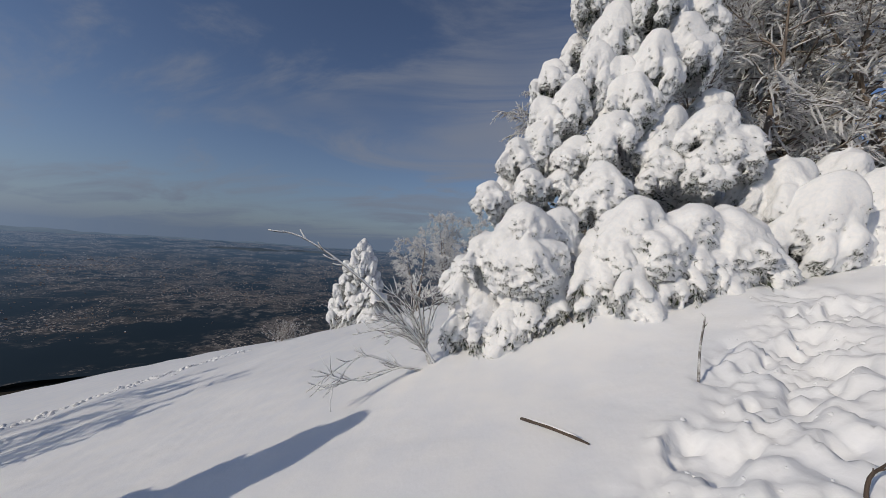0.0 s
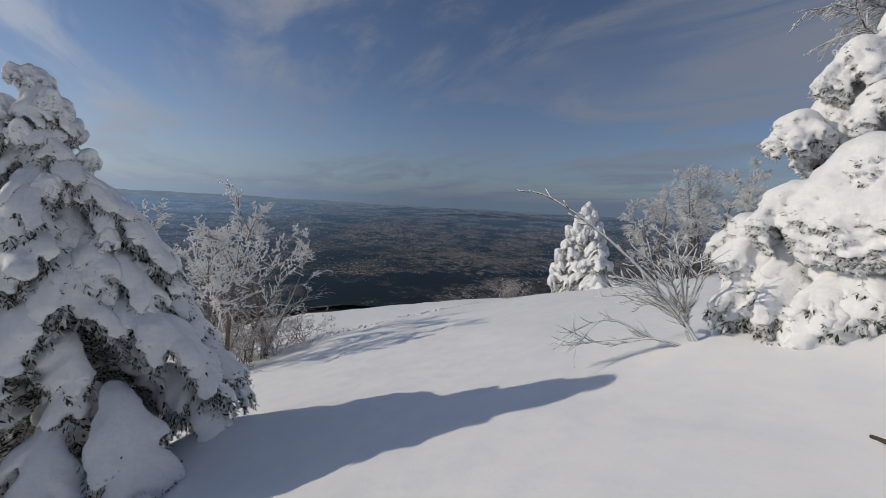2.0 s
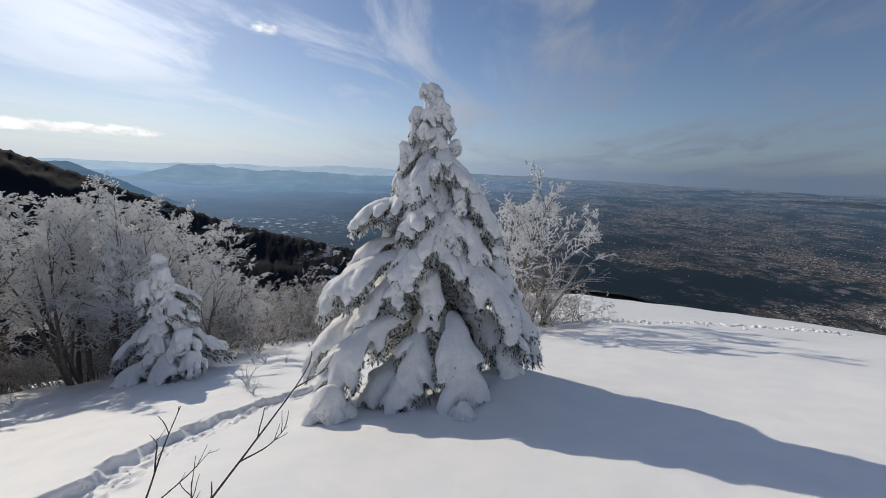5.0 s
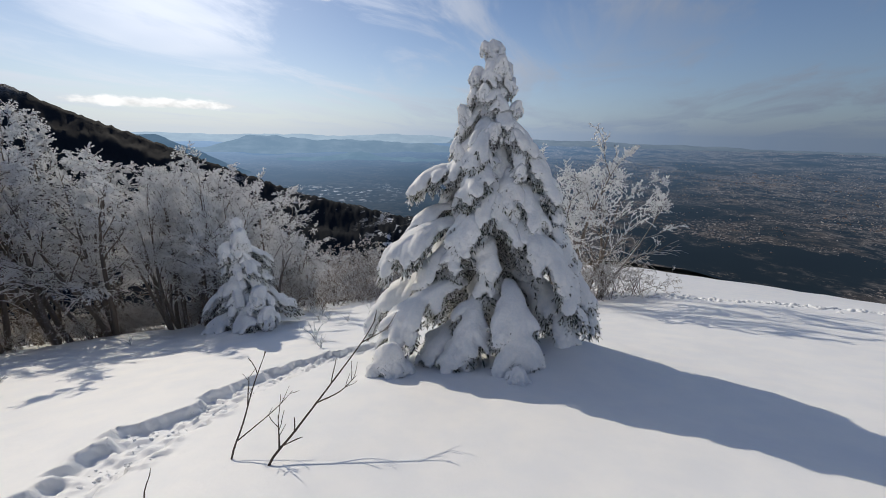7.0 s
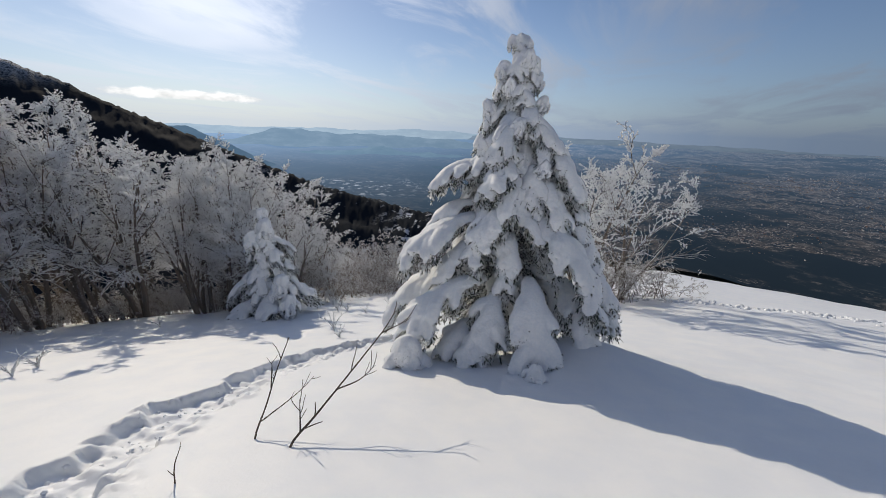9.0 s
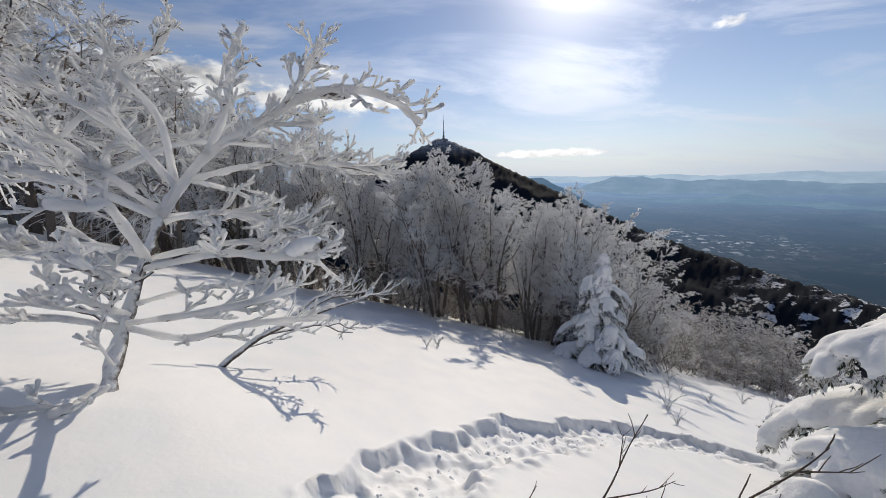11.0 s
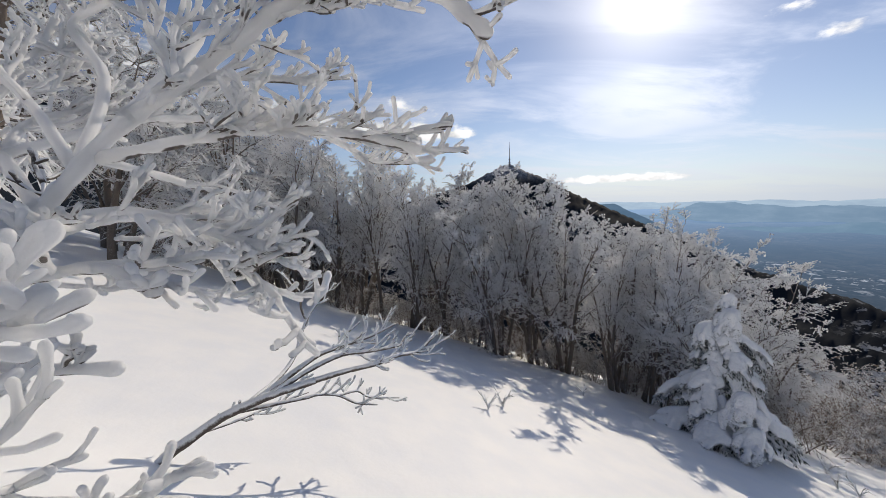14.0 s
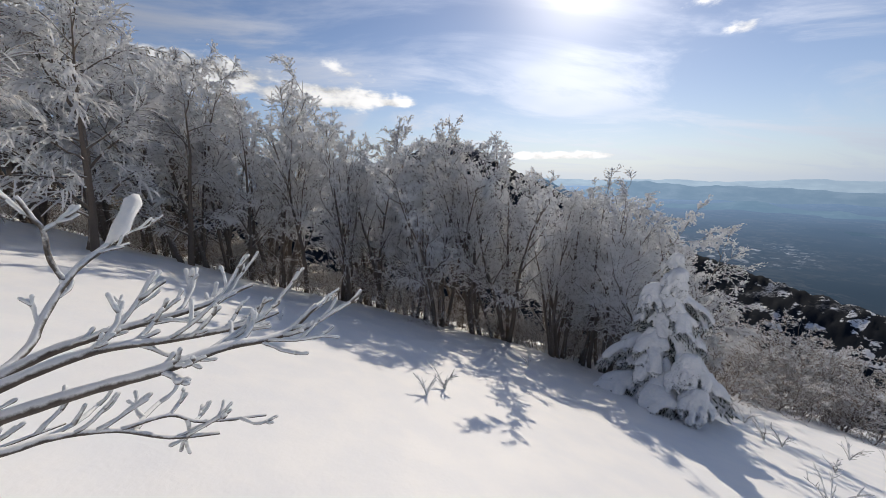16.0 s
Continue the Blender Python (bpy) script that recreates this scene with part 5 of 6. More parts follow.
def make_trees():
    rng = random.Random(33)
    small_fir = conifer(-6.5, 7.8, 3.0, 1.15, 5, "small snow-laden fir in front of the frosted wood", whorls=5, per=4, taper=0.50, drop=(16, 2), fat=1.1)
    for dx, dy, dz, half in ((0.72, -0.50, 1.15, 0.28), (0.95, -0.62, 0.75, 0.26), (0.55, -1.10, 0.05, 0.30), (1.15, -1.00, -0.10, 0.28), (0.85, -1.25, -0.15, 0.24)):
        add_cushion(small_fir, rng, (dx, dy, dz), half, (rng.uniform(-12, 12), rng.uniform(-12, 12)), 1.15)
    brow_fir = conifer(21.3, 9.7, 5.4, 2.0, 12, "small snow-covered fir standing at the brow of the slope", whorls=8, per=7, taper=0.62, fat=0.9)
    for k in range(40):  # lumps of snow all over its crown
        f, a = (k + 0.5) / 40, k * 2.39996
        r = 1.75 * (1 - f) ** 0.62
        add_cushion(brow_fir, rng, (math.cos(a) * r, math.sin(a) * r, 0.5 + 4.6 * f), rng.uniform(0.26, 0.42), (math.sin(a) * -24, math.cos(a) * 24), 1.15)
    conifer(19.9, 8.2, 2.6, 1.6, 14, "low snow-covered fir bush at the brow of the slope", whorls=5, per=7, taper=0.55, fat=0.95)
    plant(LIGHT_TREES[0], "frosted_tree", 2.9, 13.4, 40, 0.92, "bare young tree with white rimed twigs behind the fir")
    plant(LIGHT_TREES[1], "frosted_tree", 4.2, 14.2, 160, 0.92, "bare young tree with white rimed twigs behind the fir")
    plant(DROOPING[0], "frosted_tree", -7.4, -3.4, 30, 0.75, "bare tree with a hanging crown of white rime")
    plant(DROOPING[1], "frosted_tree", 16.7, 4.4, 10, 0.62, "round frosted tree at the brow of the slope")
    plant(DROOPING[2], "frosted_tree", 17.5, 2.7, 70, 0.66, "frosted tree at the brow of the slope")
    plant(BEECHES[4], "frosted_tree", 18.9, 3.7, 70, 0.74, "frosted tree at the brow of the slope")
    for x, y, s in ((10.2, -5.2, 1.15), (11.8, -4.0, 1.2), (10.6, -7.4, 1.2), (13.5, -6, 1.3), (9.4, -8.8, 1.15), (12.5, -9, 1.3), (8.6, -10.8, 1.2), (12.2, -2.0, 1.0), (9.3, -4.9, 1.0), (9.9, -6.4, 1.1), (8.6, -7.4, 1.0), (11.0, -5.6, 1.2)):
        plant(rng.choice(DROOPING), "frosted_tree", x, y, rng.uniform(0, 360), s, "tall frosted beech behind the snowy pine", "beeches behind the pine")
    for x, y, s in ((2.9, 13.6, 0.95), (4.4, 14.0, 0.8), (5.8, 14.8, 0.75), (3.6, 15.5, 0.9), (-9.1, 20.3, 1.75), (-7.5, 21.2, 1.65), (-6.4, 20.0, 1.3), (-10.6, 22.2, 1.8), (-8.4, 23.0, 1.8), (-7.6, 18.6, 1.0), (-10.6, 18.2, 1.3), (-5.4, 19.8, 0.95), (-6.4, 21, 1.15), (-9.6, 15.6, 1.2),
                    (-8.6, 13.4, 0.9), (-3.8, 20.5, 0.7), (-4.6, 18.0, 0.5), (20.5, 14.4, 0.62), (19.8, 13.9, 0.40), (-11.5, 13.0, 1.5), (-12.6, 15.2, 1.6)):
        plant(rng.choice(SHRUBS), "frosted_shrub", x, y, rng.uniform(0, 360), s, "low frosted shrub with many thin stems", "shrubs on the slope", "shrub")
    for x, y, t, s in ((-12.4, 12.4, 20, 1.02), (-13.6, 13.4, 90, 1.05), (-12.0, 14.8, 200, 0.85), (-15.0, 14.0, 300, 1.1), (-9.6, 14.2, 120, 0.72)):
        plant(rng.choice(BEECHES), "beech_tree", x, y, t, s, "frosted beech at the lower end of the wood", "beeches of the wood")
    plant(frosted_tree_meshes(150, 7.0, stems=1, limbs=30, subs=6, twigs=5, spread=0.22, up=-0.04, start=0.10, sag=-0.35, rime=1.6, flake=1.4), "beech_tree", -10.7, 13.5, 0, 1.05, "slender frosted tree rising to a pointed top", "beeches of the wood")
    for x, y, t, s in ((-8.3, 9.9, 15, 0.74), (-9.3, 9.6, 140, 0.84), (-8.7, 11.2, 260, 0.80)):
        plant(rng.choice(BEECHES), "beech_tree", x, y, t, s, "frosted beech standing close behind the small fir", "beeches of the wood")
    plant(DROOPING[2], "beech_tree", -8.6, 14.4, 80, 0.56, "frosted tree with an arching crown", "beeches of the wood")


make_trees()

# ---------------------------------------------------------------- the rimed tree beside the path, twigs and sticks
def thick_rime(n, bsdf):
    """A thick coat of rime, dark bark showing in gaps below."""
    p = place_of(n)
    grain, gap, soft = n.noise(p, 55.0, 5.0, 0.65), n.noise(n.mapping(p, (1, 1, 1)), 7.0, 3.0), n.noise(p, 12.0, 3.0)
    side = n.math("ADD", up_of(n), n.math("MULTIPLY", n.math("SUBTRACT", gap, 0.5), 2.4))
    cover = n.span(side, -1.15, -0.90)
    bark = n.mix(grain, rgb(0.030, 0.024, 0.020), rgb(0.13, 0.10, 0.085))
    n.put(bsdf.inputs["Base Color"], n.mix(cover, bark, n.mix(soft, rgb(0.86, 0.87, 0.88), rgb(0.93, 0.93, 0.93))))
    bsdf.inputs["Roughness"].default_value = 0.6
    bump(n, bsdf, n.math("ADD", grain, n.math("MULTIPLY", soft, 3.0)), 0.45, 0.012)
    thin = n.add("ShaderNodeBsdfTranslucent", {"Color": rgb(0.92, 0.92, 0.92)})
    both = n.add("ShaderNodeMixShader", {0: n.math("MULTIPLY", cover, 0.55), 1: bsdf.outputs[0], 2: thin.outputs[0]})
    n.put(n.tree.nodes["Material Output"].inputs["Surface"], both.outputs[0])


THICK_RIME = material("thick_rime", thick_rime)


def curve_through(points, per=5):
    """A smooth line through the points."""
    pts = [Vector(p) for p in points]
    pts = [pts[0] * 2 - pts[1]] + pts + [pts[-1] * 2 - pts[-2]]
    out = []
    for k in range(1, len(pts) - 2):
        a, b, c, d = pts[k - 1:k + 3]
        for j in range(per):
            t = j / per
            out.append(0.5 * ((2 * b) + (c - a) * t + (2 * a - 5 * b + 4 * c - d) * t * t + (3 * b - a - 3 * c + d) * t ** 3))
    out.append(pts[-2])
    return out


def knobbly(rng, n, start, end):
    """Radii that swell and shrink, as thick rime does, and stay blunt at the tip."""
    return [max(0.004, (start + (end - start) * k / max(n - 1, 1)) * (1 + 0.22 * math.sin(k * 1.7 + rng.uniform(0, 3)) + rng.uniform(-0.12, 0.12))) for k in range(n)]


def blunt(mesh, pts, radius, rng, sides=7, slot=0):
    """A twig under a coat of rime: it swells and shrinks, and ends in a round knob."""
    n = len(pts)
    radii = [radius * (1.12 - 0.22 * k / (n - 1)) * (1 + 0.16 * math.sin(k * 2.1 + rng.uniform(0, 3))) for k in range(n)]
    way = (pts[-1] - pts[-2]).normalized()
    r = radii[-1] * rng.uniform(1.0, 1.3)
    tail = [pts[-1] + way * r * 0.7, pts[-1] + way * r * 1.15, pts[-1] + way * r * 1.3]
    mesh.tube(list(pts) + tail, radii[:-1] + [r, r * 0.85, r * 0.5, r * 0.12], sides, slot)


def antler(mesh, rng, p, way, length, radius, forks, up, deep=True):
    """A twig that forks like an antler, its ends turned up."""
    pts, _w = bend(rng, p, way, length, 5, up, 0.13)
    blunt(mesh, pts, radius, rng)
    for k in range(forks):
        g = (0.25 + 0.70 * (k + rng.random()) / forks) * 4.999
        i = int(g)
        w = (pts[i + 1] - pts[i]).normalized()
        out = off_way(rng, w, 30, 54)
        out.z = out.z * 0.6 + 0.10
        L = length * rng.uniform(0.30, 0.55) * (1.15 - 0.09 * g)
        if deep and L > 0.10:
            antler(mesh, rng, pts[i].lerp(pts[i + 1], g - i), out, L, radius * 0.92, rng.choice((1, 2, 2)), up * 1.4, False)
        else:
            fp, _w = bend(rng, pts[i].lerp(pts[i + 1], g - i), out, L, 3, up * 2, 0.12)
            blunt(mesh, fp, radius * 0.90, rng, 6)


def rimed_twigs(mesh, rng, line, count, length, radius, forks=3, up=0.05, spread=(20, 50), first=0.2):
    """Side twigs along a limb, each with forks of its own."""
    for k in range(count):
        f = (first + (0.99 - first) * (k + rng.random()) / count) * (len(line) - 1.001)
        i = int(f)
        way = (line[i + 1] - line[i]).normalized()
        out = off_way(rng, way, *spread)
        out.z = out.z * 0.55 + 0.05
        antler(mesh, rng, line[i].lerp(line[i + 1], f - i), out, length * rng.uniform(0.5, 1.15) * (1.1 - 0.45 * f / len(line)), radius * rng.uniform(0.8, 1.2), forks, up)


def make_rimed_tree():
    """The tree beside the path, every twig thick with rime."""
    rng = random.Random(71)
    base = Vector((-3.26, -0.94, height(-3.26, -0.94)))
    tree = thing("rimed_tree", Matrix.Translation(base), "small tree whose every twig is thickly coated with rime", "tree")
    limbs = [
        ("trunk", [(-3.22, -0.97, -1.60), (-3.26, -0.94, -1.29), (-3.44, -0.86, -0.98), (-3.64, -0.72, -0.56), (-3.76, -0.63, -0.33), (-3.88, -0.53, -0.12)], 0.052, 0.042, 4),
        ("limb", [(-3.76, -0.63, -0.33), (-3.85, -0.38, 0.03), (-3.83, -0.11, 0.25), (-3.67, 0.20, 0.42), (-3.54, 0.41, 0.53), (-3.36, 0.70, 0.55), (-3.20, 0.92, 0.47), (-3.10, 1.07, 0.32)], 0.048, 0.028, 24),
        ("limb", [(-3.83, -0.31, 0.10), (-4.19, -0.13, 0.54), (-4.60, -0.09, 0.95), (-4.85, 0.05, 1.32)], 0.042, 0.026, 14),
        ("limb", [(-3.67, 0.20, 0.42), (-3.87, 0.40, 0.70), (-4.19, 0.64, 1.09)], 0.032, 0.022, 9),
        ("limb", [(-3.84, -0.43, -0.07), (-3.80, -0.04, 0.02), (-3.66, 0.29, 0.05), (-3.55, 0.63, 0.02), (-3.47, 0.89, -0.04)], 0.038, 0.022, 20),
        ("limb", [(-3.76, -0.63, -0.36), (-3.61, -0.27, -0.30), (-3.42, 0.05, -0.37), (-3.28, 0.26, -0.43)], 0.034, 0.020, 16),
        ("limb", [(-3.50, -0.02, -0.35), (-3.42, 0.16, -0.50), (-3.32, 0.30, -0.64)], 0.024, 0.018, 9),
        ("limb", [(-3.57, -0.73, -0.64), (-2.78, -0.25, -0.45), (-2.45, -0.02, -0.43), (-2.27, 0.15, -0.41)], 0.034, 0.024, 9),
        ("limb", [(-3.43, -0.83, -0.95), (-2.77, -0.39, -0.75), (-2.51, -0.15, -0.66), (-2.39, 0.05, -0.59)], 0.030, 0.022, 9),
        ("limb", [(-3.63, -0.72, -0.59), (-3.29, -0.77, -0.21), (-2.96, -0.76, -0.19), (-2.76, -0.81, -0.16)], 0.042, 0.040, 9),
        ("limb", [(-3.57, -0.77, -0.70), (-3.13, -0.81, -0.54), (-2.82, -0.82, -0.44)], 0.030, 0.026, 7),
        ("limb", [(-3.50, -0.86, -0.97), (-3.25, -0.94, -0.72), (-3.08, -1.00, -0.61)], 0.024, 0.020, 6),
        ("limb", [(-3.76, -0.61, -0.29), (-4.22, -0.98, -0.02), (-4.67, -1.34, 0.26), (-4.96, -1.60, 0.48)], 0.042, 0.026, 20),
        ("limb", [(-3.88, -0.53, -0.12), (-4.52, -0.66, 0.45), (-4.85, -0.93, 0.86), (-4.75, -0.64, 1.02), (-4.74, -0.49, 1.26)], 0.042, 0.022, 20),
        ("limb", [(-4.67, -1.34, 0.26), (-4.76, -1.14, 0.55), (-4.91, -1.04, 0.90)], 0.030, 0.022, 14),
        ("limb", [(-4.22, -0.98, -0.02), (-4.50, -1.00, 0.20), (-4.70, -0.75, 0.32), (-4.80, -0.40, 0.30)], 0.030, 0.020, 18),
        ("limb", [(-3.64, -0.72, -0.56), (-3.80, -1.10, -0.48), (-3.95, -1.50, -0.52), (-4.12, -1.95, -0.60)], 0.034, 0.022, 14),
        ("limb", [(-3.44, -0.86, -0.98), (-3.55, -1.25, -0.86), (-3.70, -1.65, -0.86), (-3.85, -2.05, -0.92)], 0.030, 0.020, 12),
        ("limb", [(-3.76, -0.63, -0.33), (-3.82, -1.05, -0.08), (-3.95, -1.50, 0.06), (-4.10, -1.95, 0.12)], 0.036, 0.022, 16),
        ("limb", [(-3.88, -0.53, -0.12), (-4.10, -0.80, 0.25), (-4.30, -1.20, 0.55), (-4.45, -1.60, 0.75)], 0.034, 0.022, 16),
        ("limb", [(-4.22, -0.98, -0.02), (-4.55, -0.45, 0.25), (-4.34, 0.43, 0.17), (-4.08, 0.80, -0.03), (-3.91, 1.10, -0.04)], 0.034, 0.020, 16),
        ("limb", [(-3.76, -0.63, -0.33), (-4.30, -0.30, -0.36), (-4.16, 0.02, -0.49)], 0.034, 0.020, 8),
        ("limb", [(-3.84, -0.43, -0.07), (-4.45, -0.15, -0.20), (-4.42, 0.06, -0.34)], 0.030, 0.018, 7),
        ("limb", [(-3.45, -0.84, -0.99), (-3.00, -0.48, -0.96), (-2.75, -0.21, -0.85), (-2.62, 0.01, -0.82), (-2.55, 0.22, -0.82)], 0.034, 0.026, 7),
        ("limb", [(-3.55, -0.83, -0.87), (-3.20, -0.48, -0.73), (-2.95, -0.20, -0.67), (-2.80, 0.03, -0.64)], 0.026, 0.018, 6),
        ("limb", [(-3.60, -0.79, -0.77), (-3.10, -0.74, -0.62), (-2.80, -0.74, -0.48), (-2.60, -0.73, -0.38)], 0.032, 0.024, 6),
        ("limb", [(-3.50, -0.83, -0.92), (-3.10, -0.80, -0.75), (-2.90, -0.82, -0.64), (-2.75, -0.83, -0.53)], 0.028, 0.02, 6),
        ("limb", [(-3.40, -0.88, -1.11), (-3.10, -0.84, -1.07), (-2.95, -0.83, -0.89), (-2.85, -0.83, -0.80)], 0.014, 0.01, 2),
        ("limb", [(-3.26, -0.93, -1.27), (-3.15, -0.99, -1.25), (-3.05, -1.01, -1.24), (-2.95, -1.05, -1.20)], 0.04, 0.03, 2),
        ("limb", [(-3.68, -0.74, -0.60), (-3.35, -0.39, -0.50), (-3.15, -0.13, -0.46), (-3.00, 0.04, -0.51)], 0.028, 0.02, 7),
        ("limb", [(-3.83, -0.11, 0.25), (-3.95, 0.15, 0.35), (-4.05, 0.50, 0.38)], 0.028, 0.020, 12)]
    for name, pts, r0, r1, twigs in limbs:
        line = [p - base for p in curve_through(pts)]
        mesh = Mesh()
        near = 0.72 if max(p[0] for p in pts) > -2.9 and name == "limb" else 1.0
        k = 0.85 if name == "trunk" else 0.78 if near == 1 else 0.66
        if name == "trunk":
            mesh.tube(line, knobbly(rng, len(line), r0 * k, r1 * k * 0.9), 10)
        else:
            blunt(mesh, line, (r0 * 0.6 + r1 * 0.4) * k, rng, 9)
        rimed_twigs(mesh, rng, line, round(twigs * 0.85), 0.42 if near == 1 else 0.27, 0.0112 * near, 4)
        part(name, mesh, FROST_BARK if name == "trunk" else THICK_RIME, tree, "dark trunk crusted with rime" if name == "trunk" else "")
    clump = Mesh()  # a lump of snow caught in a fork
    clump.tube([Vector(p) - base for p in ((-2.50, 0.02, -0.44), (-2.36, 0.09, -0.40), (-2.28, 0.14, -0.36), (-2.22, 0.17, -0.33))], [0.015, 0.045, 0.04, 0.015], 10)
    part("snow_clump", clump, CLUMP, tree, "lump of snow caught in a fork")


def make_leaning_tree():
    """The bent sapling below the rimed tree, lying out over the snow."""
    rng = random.Random(72)
    base = Vector((-4.05, -0.47, height(-4.05, -0.47)))
    tree = thing("leaning_sapling", Matrix.Translation(base), "bent frosted sapling lying out low over the snow", "tree")
    limbs = [
        ("trunk", [(-4.05, -0.62, -1.90), (-4.05, -0.45, -1.68), (-4.05, -0.29, -1.57), (-4.05, -0.11, -1.47), (-4.04, 0.14, -1.39), (-4.05, 0.38, -1.35)], 0.042, 0.030, 3),
        ("limb", [(-4.05, 0.38, -1.35), (-4.02, 0.55, -1.31), (-3.95, 0.73, -1.26), (-4.00, 0.88, -1.25), (-4.08, 1.03, -1.28), (-4.12, 1.15, -1.21)], 0.024, 0.012, 11),
        ("limb", [(-4.04, 0.14, -1.38), (-4.10, 0.37, -1.29), (-4.14, 0.55, -1.25), (-4.18, 0.71, -1.27), (-4.22, 0.90, -1.28), (-4.25, 1.03, -1.26)], 0.024, 0.011, 11),
        ("limb", [(-4.05, 0.02, -1.43), (-4.25, 0.35, -1.30), (-4.30, 0.48, -1.27), (-4.35, 0.61, -1.26), (-4.40, 0.76, -1.25), (-4.45, 0.95, -1.20)], 0.026, 0.011, 11),
        ("limb", [(-4.06, 0.00, -1.43), (-4.35, 0.14, -1.43), (-4.55, 0.23, -1.37), (-4.64, 0.26, -1.28), (-4.75, 0.33, -1.14), (-4.88, 0.41, -1.06), (-4.98, 0.47, -0.96)], 0.020, 0.014, 4),
        ("limb", [(-4.72, 0.31, -1.18), (-4.72, 0.28, -1.08), (-4.72, 0.28, -0.97), (-4.72, 0.26, -0.92), (-4.72, 0.23, -0.84)], 0.013, 0.010, 2),
        ("limb", [(-4.05, -0.05, -1.46), (-4.20, 0.29, -1.53), (-4.25, 0.38, -1.55), (-4.30, 0.51, -1.61), (-4.35, 0.63, -1.72), (-4.38, 0.78, -1.78)], 0.018, 0.009, 6),
        ("limb", [(-4.30, 0.51, -1.61), (-4.35, 0.64, -1.63), (-4.38, 0.73, -1.71), (-4.40, 0.95, -1.77)], 0.011, 0.008, 5),
        ("limb", [(-4.05, -0.25, -1.55), (-4.20, -0.10, -1.60), (-4.38, 0.08, -1.64), (-4.52, 0.30, -1.66)], 0.012, 0.007, 5)]
    for name, pts, r0, r1, twigs in limbs:
        line = [p - base for p in curve_through(pts)]
        mesh = Mesh()
        n = len(line)
        mesh.tube(line, [(r0 + (r1 - r0) * k / (n - 1)) * 0.78 * (1 + rng.uniform(-0.08, 0.08)) for k in range(n)], 8)
        part(name, mesh, FROST_BARK, tree)
        for k in range(twigs):
            mesh = Mesh()
            lo = 0.3 + 0.68 * k / twigs
            i0, i1 = int(lo * (n - 1)), max(int((lo + 0.68 / twigs) * (n - 1)), int(lo * (n - 1)) + 1)
            rimed_twigs(mesh, rng, line[i0:i1 + 1], 1, 0.20, 0.0072, 2, 0.10, (24, 52), 0.0)
            part("twig", mesh, FROST_TWIG, tree, "short twig with a white rimed end")
    clump = Mesh()
    clump.tube([Vector(p) - base for p in ((-4.88, 0.41, -1.06), (-4.93, 0.45, -1.00), (-4.98, 0.47, -0.94), (-5.01, 0.49, -0.89), (-5.03, 0.50, -0.86))], [0.012, 0.035, 0.030, 0.036, 0.014], 9)
    part("snow_clump", clump, CLUMP, tree, "lump of snow caught in a fork")


def sapling(name, label, lines, twig, seed, thick=0.011, mat=None, count=4, category="sapling"):
    rng = random.Random(seed)
    base = Vector(lines[0][0])
    base.z = height(base.x, base.y)
    ob = thing(name, Matrix.Translation(base), label, category)
    for k, pts in enumerate(lines):
        line = [p - base for p in curve_through(pts, 4)]
        mesh = Mesh()
        n = len(line)
        r = thick if k == 0 else thick * 0.62
        mesh.tube(line, [r * (1 - 0.68 * j / (n - 1)) for j in range(n)], 6)
        for _ in range(count):
            f = rng.uniform(0.3, 0.98) * (n - 1.001)
            i = int(f)
            tp, _w = bend(rng, line[i].lerp(line[i + 1], f - i), off_way(rng, (line[i + 1] - line[i]).normalized(), 22, 50), twig * rng.uniform(0.3, 1.0), 3, 0.08, 0.12)
            mesh.tube(tp, [r * 0.45, r * 0.40, r * 0.36, r * 0.25], 5)
        part("stem" if k == 0 else "branch", mesh, mat or BARK, ob)
    return ob


